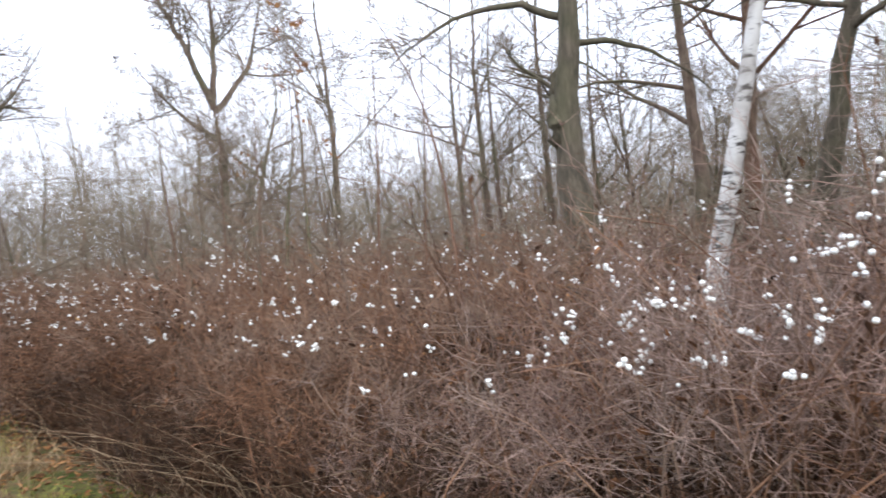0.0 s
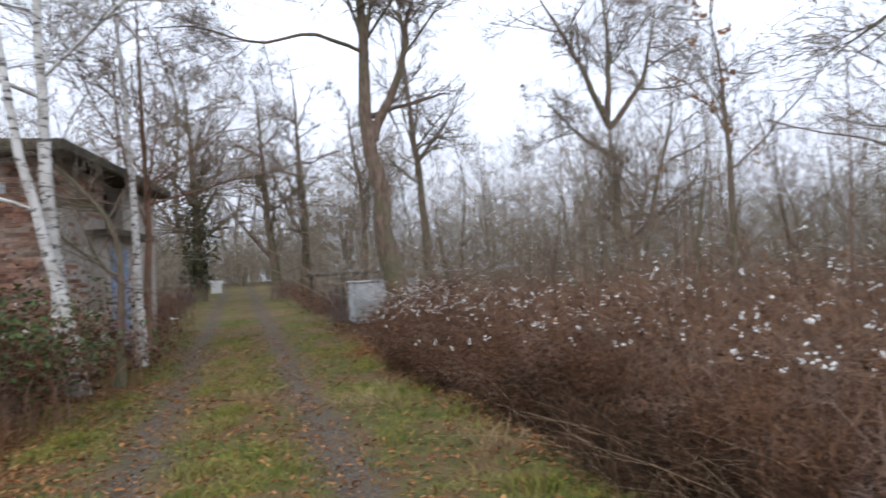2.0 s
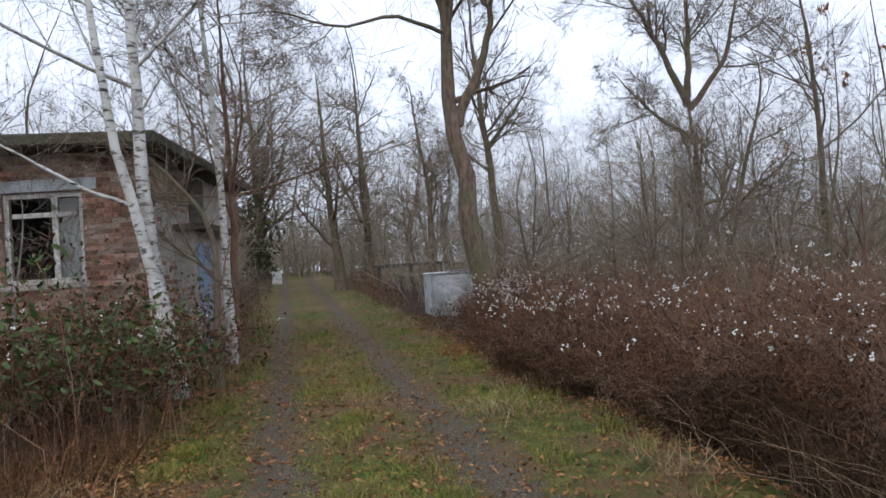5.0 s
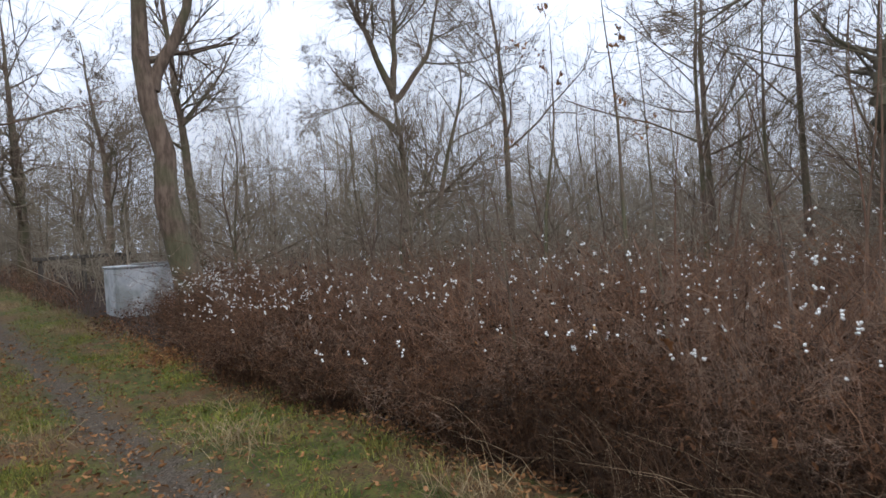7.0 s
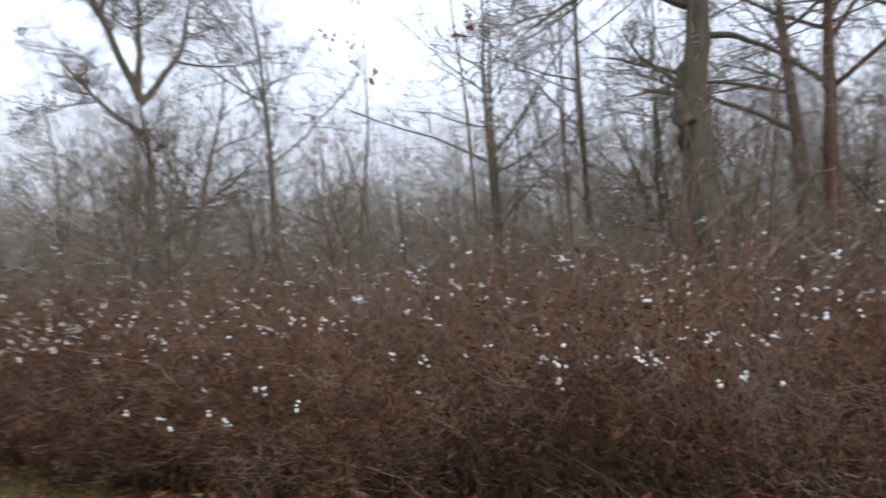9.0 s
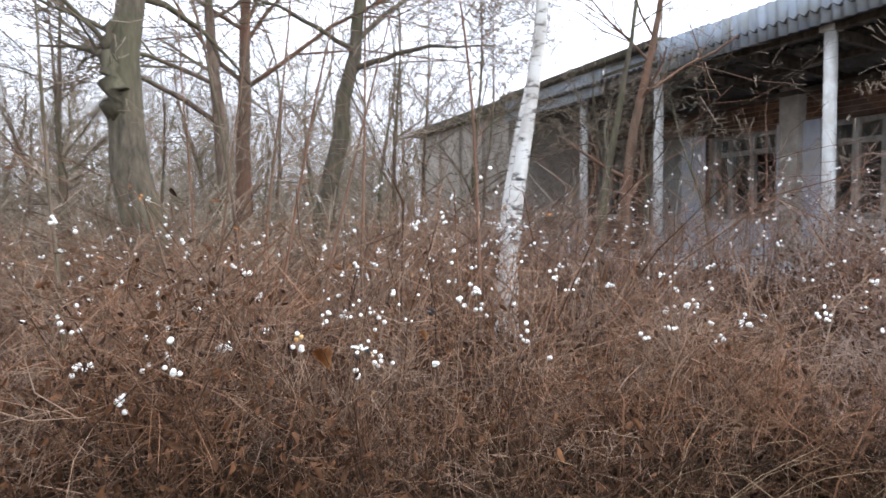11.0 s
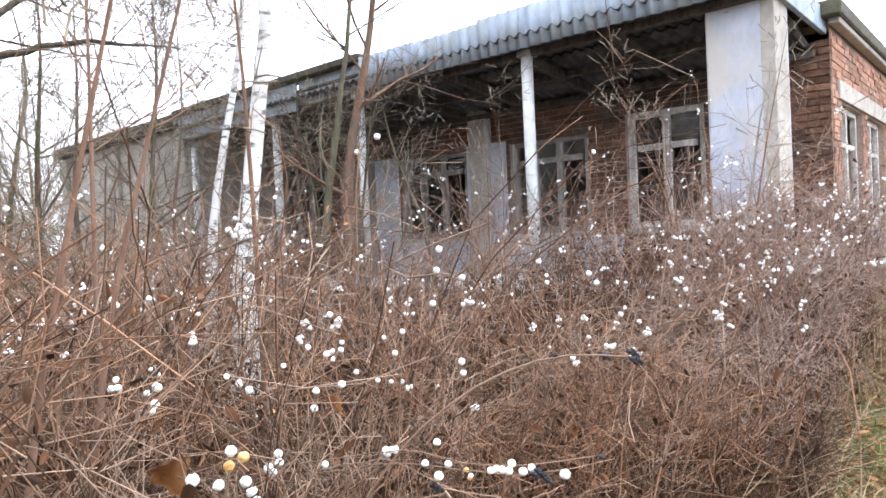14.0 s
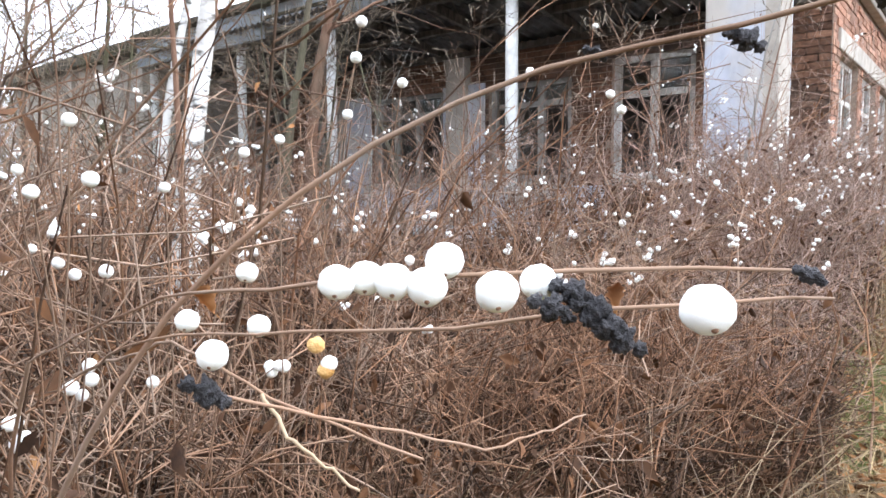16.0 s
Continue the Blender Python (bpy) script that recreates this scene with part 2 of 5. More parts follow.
# ---- mesh tools ----
def mesh_from(name, verts, quads=None, tris=None, mat=None, smooth=True):
    me = bpy.data.meshes.new(name)
    parts = [np.asarray(f, np.int32) for f in (quads, tris) if f is not None and len(f)]
    loops = np.concatenate([f.ravel() for f in parts])
    totals = np.concatenate([np.full(len(f), f.shape[1], np.int32) for f in parts])
    starts = np.concatenate([[0], np.cumsum(totals)[:-1]]).astype(np.int32)
    me.vertices.add(len(verts))
    me.vertices.foreach_set("co", np.asarray(verts, np.float32).ravel())
    me.loops.add(len(loops))
    me.loops.foreach_set("vertex_index", loops)
    me.polygons.add(len(totals))
    me.polygons.foreach_set("loop_start", starts)
    me.polygons.foreach_set("loop_total", totals)
    me.polygons.foreach_set("use_smooth", np.full(len(totals), smooth))
    me.update(calc_edges=True)
    me.validate()
    if mat:
        me.materials.append(mat)
    return me


def piece(name, me, parent=None, label=""):
    ob = new(name, me)
    if parent:
        ob.parent = parent
    if label:
        ob["label"] = label
    return ob


def part(name, bm, mat, parent=None, label="", smooth=False):
    me = bpy.data.meshes.new(name)
    bm.to_mesh(me)
    bm.free()
    me.materials.append(mat)
    if smooth:
        me.polygons.foreach_set("use_smooth", np.full(len(me.polygons), True))
    return piece(name, me, parent, label)


def add_box(bm, lo, hi, bevel=0.0):
    c = [(a + b) / 2 for a, b in zip(lo, hi)]
    s = [abs(b - a) for a, b in zip(lo, hi)]
    made = bmesh.ops.create_cube(bm, size=1, matrix=Matrix.Translation(c) @ Matrix.Diagonal((*s, 1)))
    if bevel:
        edges = {e for v in made["verts"] for e in v.link_edges}
        bmesh.ops.bevel(bm, geom=list(edges), offset=bevel, segments=1, affect='EDGES')
    return bm


def box(lo, hi, bevel=0.0):
    return add_box(bmesh.new(), lo, hi, bevel)


def tubes(P, R, sides=4):
    """Tapered tubes along n lines of k points each."""
    n, k, _ = P.shape
    T = np.gradient(P, axis=1)
    T /= np.linalg.norm(T, axis=2, keepdims=True) + 1e-9
    ref = np.where(np.abs(T[:, :1, 2:3]) > 0.9, np.array([1.0, 0, 0]), np.array([0, 0, 1.0]))
    A = np.cross(T, ref)
    A /= np.linalg.norm(A, axis=2, keepdims=True) + 1e-9
    B = np.cross(T, A)
    ang = np.arange(sides) * 2 * np.pi / sides
    V = P[:, :, None] + R[:, :, None, None] * (A[:, :, None] * np.cos(ang)[:, None] + B[:, :, None] * np.sin(ang)[:, None])
    idx = np.arange(n * k * sides).reshape(n, k, sides)
    a, b = idx[:, :-1], idx[:, 1:]
    F = np.stack([a, np.roll(a, -1, 2), np.roll(b, -1, 2), b], -1).reshape(-1, 4)
    return V.reshape(-1, 3), F


def join(*chunks):
    V, F, o = [], [], 0
    for v, f in chunks:
        V.append(v)
        F.append(f + o)
        o += len(v)
    return np.concatenate(V), np.concatenate(F)


def sprout(P, R, per, umin, ratio, angle, up, k, wiggle, g, thin=0.55, umax=1.0):
    """per side shoots on each of the lines P."""
    n, kp, _ = P.shape
    i0 = np.repeat(np.arange(n), per)
    m = len(i0)
    u = g.uniform(umin, umax, m) * (kp - 1) * 0.999
    i = u.astype(int)
    f = (u - i)[:, None]
    pos = P[i0, i] * (1 - f) + P[i0, i + 1] * f
    rad = R[i0, i] * (1 - f[:, 0]) + R[i0, i + 1] * f[:, 0]
    t = P[i0, i + 1] - P[i0, i]
    t /= np.linalg.norm(t, axis=1, keepdims=True) + 1e-9
    w = np.cross(t, g.normal(size=(m, 3)))
    w /= np.linalg.norm(w, axis=1, keepdims=True) + 1e-9
    a = np.radians(g.normal(angle, 12, m))[:, None]
    d = t * np.cos(a) + w * np.sin(a)
    size = np.linalg.norm(np.diff(P, axis=1), axis=2).sum(1)[i0] * ratio * g.uniform(0.5, 1.25, m) * (1.25 - 0.65 * u / (kp - 1))
    step = (size / (k - 1))[:, None]
    Q = np.zeros((m, k, 3))
    Q[:, 0] = pos
    for j in range(1, k):
        d = d + g.normal(size=(m, 3)) * wiggle
        d[:, 2] += up
        d /= np.linalg.norm(d, axis=1, keepdims=True)
        Q[:, j] = Q[:, j - 1] + d * step
    r = (rad * thin)[:, None] * np.linspace(1, 0.35, k)[None]
    return Q, r


def line_through(points, k):
    """k points evenly along a smoothed line through a few."""
    p = np.array(points, float)
    s = np.concatenate([[0], np.cumsum(np.linalg.norm(np.diff(p, axis=0), axis=1))])
    u = np.linspace(0, s[-1], k)
    q = np.stack([np.interp(u, s, p[:, i]) for i in range(3)], 1)
    for _ in range(2):
        q[1:-1] = (q[:-2] + 2 * q[1:-1] + q[2:]) / 4
    return q


def height(x, y):
    """The lie of the land: flat track, a rise to the long building and a slow climb far ahead."""
    x, y = np.asarray(x, float), np.asarray(y, float)
    s = np.clip((1.6 - y) / 3.6, 0, 1)
    s = s * s * (3 - 2 * s)
    side = np.clip((x - 1.2) / 1.8, 0, 1)
    back = np.clip((-2.5 - y) / 3, 0, 1)
    rise = 0.58 * np.maximum(s * side, back)
    far = 0.028 * np.clip(y - 10, 0, 60)
    rut = -0.05 * (np.exp(-((x + 0.6) / 0.2) ** 2) + np.exp(-((x - 1.02) / 0.22) ** 2))
    lump = 0.025 * np.sin(1.7 * x + 0.6 * y) * np.cos(1.1 * y - 0.4 * x)
    return rise + far + rut * (np.abs(y - 12) < 40) + lump


# ---- ground ----
def spread(fine_lo, fine_hi, step, far):
    out = [fine_hi + step]
    while out[-1] < far:
        out.append(out[-1] + max(step, (out[-1] - fine_hi) * 0.22))
    low = [fine_lo - step]
    while low[-1] > -far:
        low.append(low[-1] - max(step, (fine_lo - low[-1]) * 0.22))
    return np.array(low[::-1] + list(np.arange(fine_lo, fine_hi + step / 2, step)) + out)


gx, gy = spread(-3, 5, 0.07, 420), spread(-4, 22, 0.16, 420)
X, Y = np.meshgrid(gx, gy)
Z = height(X, Y) + rng.normal(0, 0.006, X.shape)
ii = np.arange(X.size).reshape(X.shape)
gq = np.stack([ii[:-1, :-1], ii[:-1, 1:], ii[1:, 1:], ii[1:, :-1]], -1).reshape(-1, 4)
ground = new("ground", mesh_from("ground", np.stack([X, Y, Z], -1).reshape(-1, 3), gq, mat=GROUND))
tagged(ground, "muddy two-rut track with grassy verges and leaf litter", "ground", kind="structure")


# ---- trees ----
def bare_tree(name, trunk, r, label, bark=None, limbs=(), seed=1, per=(13, 7, 6, 4), start=0.3, spreadness=0.45, twig=None, up=0.06, thick_top=0.1, category="tree"):
    """A leafless tree: trunk line, its own drawn limbs, grown boughs and fine twigs."""
    g = np.random.default_rng(seed)
    bark, twig = bark or BARK, twig or TWIG
    trunk = [tuple(trunk[0][:2]) + (float(height(trunk[0][0], trunk[0][1])) - 0.1,)] + [p for p in trunk if p[2] > 0.5]
    T = line_through(trunk, 14)
    T[1:-1] += g.normal(0, r * 0.12, (12, 3))
    R = r * (np.linspace(1, thick_top, 14) + 0.55 * np.exp(-np.linspace(0, 14, 14)))
    root = tagged(new(name), label, category)
    chunks = [tubes(T[None], R[None], 9)]
    lines = [T[None]]
    radii = [R[None]]
    for pts, rl in limbs:
        L = line_through(pts, 14)
        L[1:-1] += g.normal(0, rl * 0.2, (12, 3))
        RL = rl * np.linspace(1, 0.12, 14)
        chunks.append(tubes(L[None], RL[None], 7))
        lines.append(L[None])
        radii.append(RL[None])
    piece("trunk", mesh_from("trunk", *join(*chunks), mat=bark), root)
    P, Rr = np.concatenate(lines), np.concatenate(radii)
    span = np.linalg.norm(np.diff(P, axis=1), axis=2).sum(1)
    b1, r1 = sprout(P, Rr, per[0], start, spreadness, 52, up, 6, 0.14, g, 0.45)
    share = np.clip(span / span.max(), 0, 1)
    share[span < 1.6] = 0 if span.max() > 4 else 1
    keep = g.random(len(b1)) < np.repeat(np.clip(share * 1.5, 0, 1), per[0])
    grow = np.repeat(1 / np.sqrt(np.maximum(share, 0.15)), per[0])[keep]
    b1, r1 = b1[keep], r1[keep]
    b1 = b1[:, :1] + (b1 - b1[:, :1]) * grow[:, None, None]
    b2, r2 = sprout(b1, r1, per[1], 0.15, 0.6, 45, up * 0.8, 4, 0.16, g, 0.6)
    b3, r3 = sprout(b2, r2, per[2], 0.1, 0.68, 42, 0.03, 3, 0.15, g, 0.6)
    piece("branchwork", mesh_from("branchwork", *join(tubes(b1, r1, 4), tubes(b2, r2, 3)), mat=bark), root)["kind"] = "stuff"
    least = 0.0045 if r > 0.1 else 0.003
    fine = [tubes(b3, np.maximum(r3, least), 3)]
    if per[3]:
        b4, r4 = sprout(b3, r3, per[3], 0.15, 0.75, 38, 0.0, 2, 0.12, g, 0.7)
        fine.append(tubes(b4, np.maximum(r4, least * 0.8), 3))
    piece("crown", mesh_from("crown", *join(*fine), mat=twig), root)["kind"] = "stuff"
    return root


bare_tree("oak_tree", [(3.68, 14.63, 1.1), (3.46, 14.68, 2.4), (3.26, 14.73, 4.0), (3.09, 14.76, 5.3), (3.2, 14.74, 7.4), (3.1, 14.9, 11.0)], 0.26,
          "tall leafless tree leaning over the concrete box", limbs=[([(3.3, 14.72, 4.5), (3.86, 14.59, 5.7), (4.14, 14.5, 6.6), (4.4, 14.4, 8.6)], 0.13),
          ([(3.15, 14.76, 6.5), (1.9, 14.2, 6.75), (0.9, 14.2, 6.3), (-0.3, 14, 6.7), (-1.5, 13.8, 6.4)], 0.05)], seed=3, per=(15, 9, 6, 5), start=0.4, spreadness=0.36)
bare_tree("tree", [(13.4, 21.4, 0.9), (13.41, 21.37, 5.2), (13.24, 21.5, 6.6)], 0.25, "leafless tree with wide-forked bare crown", limbs=[
    ([(13.3, 21.45, 6.4), (12.76, 21.76, 8.2), (11.6, 22, 10.5), (10.6, 22.1, 12)], 0.14), ([(13.25, 21.5, 6.5), (13.5, 21.4, 9), (13.2, 21.3, 12)], 0.13),
    ([(13.3, 21.4, 6.3), (14.6, 21, 8.0), (15.2, 20.8, 11)], 0.12), ([(13.38, 21.4, 5.2), (12, 21.6, 6.2), (10.8, 21.8, 7.6)], 0.09)], seed=5, per=(11, 8, 6, 5), start=0.25)
bare_tree("oak_tree", [(10.15, 5.2, 0.3), (10.12, 5.2, 1.2), (10.05, 5.33, 2.7), (10.06, 5.33, 3.5), (10.2, 5.12, 4.3), (10.14, 5.2, 5.1), (10.3, 5.1, 9)], 0.29,
          "thick mossy oak trunk with a bulge, leafless", OAK, limbs=[([(10.05, 5.35, 2.6), (10.0, 5.5, 3.1), (10.02, 5.52, 3.5), (10.1, 5.3, 4.0)], 0.2), ([(10.14, 5.3, 4.6), (9.6, 5.9, 4.9), (8.9, 6.6, 4.7), (8.3, 7.2, 4.1)], 0.07),
          ([(10.2, 5.3, 4.2), (10.7, 4.8, 4.25), (11.2, 4.2, 3.9), (11.6, 3.5, 3.2)], 0.06)], seed=8, per=(9, 6, 5, 4), start=0.45)
bare_tree("oak_tree", [(12.5, 2.5, 0.4), (12.46, 2.35, 2.0), (12.43, 2.12, 2.8), (12.38, 1.85, 4.0), (12.34, 1.69, 5.4), (12.3, 1.3, 9)], 0.2,
          "leaning leafless oak with long level boughs", OAK, limbs=[([(12.4, 1.9, 3.9), (11.6, 0.9, 4.2), (10.8, -0.2, 4.1)], 0.06), ([(12.4, 1.8, 4.2), (11.5, 3.2, 4.6), (10.5, 4.4, 4.5)], 0.05)],
          seed=9, per=(11, 7, 5, 4), start=0.42)
bare_tree("tree", [(13.22, 3.72, 0.4), (13.22, 3.72, 1.0), (13.24, 3.65, 2.6), (13.27, 3.57, 5.0), (13.3, 3.5, 9)], 0.17, "reddish-barked leafless tree trunk", REDBARK, seed=11, start=0.4)
bare_tree("tree", [(12.03, 4.06, 0.4), (12.02, 4.08, 2.4), (11.95, 4.26, 4.9), (11.8, 4.5, 8)], 0.15, "grey-barked leafless tree in the wood", seed=12, start=0.35)
bare_tree("birch_tree", [(6.45, 1.9, 0.3), (6.52, 1.82, 0.83), (6.58, 1.65, 1.74), (6.63, 1.51, 2.3), (6.68, 1.34, 3.1), (6.8, 1.1, 7)], 0.095,
          "white birch trunk with dark scars, leafless", BIRCH, seed=13, per=(10, 5, 5, 3), start=0.55)
bare_tree("birch_tree", [(8.55, 0.95, 0.5), (8.52, 0.89, 1.5), (8.39, 0.67, 2.55), (8.28, 0.5, 3.9), (8.2, 0.3, 6.5)], 0.06, "slender leaning white birch, leafless", BIRCH, seed=14, per=(9, 5, 4, 2), start=0.5)
bare_tree("birch_tree", [(-1.9, 10.55, 0.3), (-2.03, 10.5, 1.46), (-2.41, 10.41, 2.65), (-2.64, 10.35, 3.85), (-2.75, 10.32, 5.46), (-2.9, 10.3, 9)], 0.095,
          "leaning white birch before the brick house", BIRCH, seed=15, per=(10, 6, 5, 3), start=0.45, limbs=[([(-2.42, 10.4, 2.65), (-3.0, 10.3, 2.9), (-3.9, 10.2, 3.5), (-4.6, 10.1, 4.0)], 0.03)])
bare_tree("birch_tree", [(-2.1, 10.7, 0.3), (-2.17, 10.67, 1.46), (-2.27, 10.65, 2.84), (-2.29, 10.65, 4.1), (-2.29, 10.64, 5.6), (-2.3, 10.6, 9.5)], 0.125,
          "upright white birch before the brick house", BIRCH, seed=16, per=(11, 6, 5, 3), start=0.45)
bare_tree("birch_tree", [(-1.43, 13.04, 0.3), (-1.43, 13.04, 3.1), (-1.51, 13.03, 4.6), (-1.63, 13.0, 6.2), (-1.8, 13, 10)], 0.08, "tall thin birch beside the brick house", BIRCH, seed=17, per=(11, 6, 5, 3), start=0.4)
bare_tree("tree", [(-1.44, 14.04, 0.4), (-1.34, 14.05, 3.2), (-1.38, 14.05, 4.7), (-1.4, 14, 8)], 0.085, "thin reddish-barked leafless tree", REDBARK, seed=18)
bare_tree("tree", [(-1.48, 11.01, 0.3), (-1.38, 11.02, 2.25), (-1.69, 10.97, 2.82), (-2.23, 10.87, 3.4), (-2.8, 10.8, 3.7)], 0.075, "dark crooked elder bent towards the house", seed=19, per=(12, 6, 5, 2), spreadness=0.35)
ivied = bare_tree("tree", [(-1.6, 36, 0.6), (-1.6, 36, 4.5), (-1.8, 36.1, 8.0), (-1.9, 36.1, 12.6)], 0.26, "leafless tree clad in dark ivy beside the far track", seed=20, per=(24, 9, 6, 4), start=0.2, spreadness=0.36)
gi = np.random.default_rng(201)
k = 2300
zi = gi.beta(1.3, 1.7, k) * 5.6
ai = gi.uniform(0, 2 * np.pi, k)
ri = (0.3 + 0.9 * np.sin(np.clip(zi / 5.6, 0.03, 1) * 2.9)) * gi.uniform(0.1, 1.15, k) * (0.75 + 0.35 * np.sin(zi * 3.1 + 2 * ai) + 0.2 * np.sin(3 * ai))
IVY_AT = np.stack([-1.65 + ri * np.cos(ai), 36 + ri * np.sin(ai), 1.0 + zi], 1)
bare_tree("tree", [(2.02, 33.1, 1), (1.72, 33.1, 4.8), (1.56, 33.1, 7.8), (1.4, 33, 11)], 0.24, "leafless tree beside the far track", seed=21, per=(16, 8, 5, 4), start=0.18, spreadness=0.3)
bare_tree("tree", [(3.5, 34, 1), (3.53, 34, 5.7), (3.32, 34, 9.4), (3.2, 34, 12)], 0.24, "leafless tree beside the far track", seed=22, per=(16, 8, 5, 4), start=0.18, spreadness=0.3)
bare_tree("tree", [(5.27, 27.7, 1), (5.37, 27.66, 4.8), (5.04, 27.7, 6.7), (4.8, 27.7, 9)], 0.16, "slim grey leafless woodland tree", seed=23, per=(18, 8, 5, 4), start=0.25, spreadness=0.26)
bare_tree("tree", [(6.8, 23.2, 0.8), (6.73, 23.2, 2.9), (6.6, 23.3, 5.3), (6.39, 23.3, 7.1), (6.2, 23.4, 12)], 0.18, "tall straight leafless woodland tree", seed=24, per=(18, 8, 5, 4), start=0.3, spreadness=0.26)
bare_tree("tree", [(12.9, 19.5, 0.8), (13.48, 19.06, 4.0), (14.1, 18.5, 6.7), (13.8, 18.8, 7.6)], 0.12, "thin leaning leafless tree", seed=25)
bare_tree("tree", [(17.7, 20.65, 0.8), (17.7, 20.6, 6.9), (17.5, 20.8, 10.3), (17.4, 20.9, 13)], 0.14, "slim tall leafless tree", seed=26)
bare_tree("tree", [(7.95, -0.5, 0.5), (7.93, -0.56, 1.15), (7.95, -0.54, 2.1), (7.81, -0.69, 2.95), (7.65, -0.86, 3.9), (7.4, -0.9, 6)], 0.085, "brown sapling trunk growing at the veranda", REDBARK, seed=27, per=(10, 6, 4, 2), start=0.2, spreadness=0.28)
bare_tree("tree", [(7.95, -0.1, 0.5), (7.89, -0.14, 1.35), (7.81, -0.23, 2.1), (7.71, -0.36, 3.0), (7.61, -0.47, 3.9), (7.5, -0.6, 5.5)], 0.06, "olive sapling trunk growing at the veranda", OAK, seed=28, per=(10, 6, 4, 2), start=0.2, spreadness=0.28)

for i, pts in enumerate([[(-4.3, 11.6, 0), (-4.25, 11.6, 1.4), (-4.05, 11.6, 2.6), (-4.1, 11.5, 3.6)], [(-3.4, 11.8, 0), (-3.3, 11.8, 1.2), (-3.6, 11.7, 2.4), (-3.8, 11.6, 3.3)], [(-5.3, 11.3, 0), (-5.1, 11.3, 1.6), (-4.7, 11.3, 3.0), (-4.6, 11.2, 4.2)], [(-2.0, 12.0, 0), (-2.0, 12.0, 1.5), (-2.2, 12.0, 2.8), (-2.1, 11.9, 4.0)]]):
    bare_tree("elder_shrub", pts, 0.025, "thin grey elder shoots before the brick wall", GREYWOOD, seed=210 + i, per=(9, 5, 4, 2), start=0.15, spreadness=0.34, category="shrub")

for i, (x, y, h, r) in enumerate([(12.2, 9.4, 7.5, 0.07), (13.5, 8.0, 8.5, 0.09), (11.2, 7.6, 6.5, 0.05), (14.5, 10.6, 9.0, 0.1), (12.8, 6.4, 7.0, 0.06)]):
    bare_tree("tree", [(x, y, 0.3), (x + 0.1, y + 0.1, h * 0.3), (x - 0.15, y, h * 0.6), (x + 0.1, y - 0.1, h)], r, "slender young woodland tree with fine bare twigs", seed=310 + i, per=(14, 6, 5, 2), start=0.22, spreadness=0.4)

for i, (x, y, h, r) in enumerate([(12.0, -0.3, 6.5, 0.05), (14.6, 0.4, 7.5, 0.06), (16.2, -0.8, 7.5, 0.06), (10.2, 0.3, 5.0, 0.03)]):
    bare_tree("tree", [(x, y, 0.5), (x + 0.1, y + 0.1, h * 0.3), (x - 0.2, y, h * 0.6), (x + 0.1, y - 0.1, h)], r, "slender young tree with dense bare twigs near the building", seed=340 + i, per=(18, 7, 5, 2), start=0.2, spreadness=0.42, up=0.02)
for i, pts in enumerate([[(8.5, -1.2, 0.5), (8.4, -1.2, 1.6), (8.1, -1.1, 2.6), (7.7, -1.1, 3.5)], [(7.4, -1.5, 0.5), (7.5, -1.4, 1.5), (7.9, -1.3, 2.4), (8.0, -1.2, 3.3)], [(9.2, -1.0, 0.5), (9.1, -1.1, 1.7), (9.4, -1.0, 2.8), (9.2, -0.9, 3.9)], [(8.9, -1.6, 0.5), (8.7, -1.5, 1.5), (8.9, -1.5, 2.5), (8.6, -1.4, 3.2)]]):
    bare_tree("elder_shrub", pts, 0.03, "tangled elder stems grown up against the veranda", OAK, seed=230 + i, per=(10, 5, 3, 0), start=0.2, spreadness=0.34, up=0.1, category="shrub")

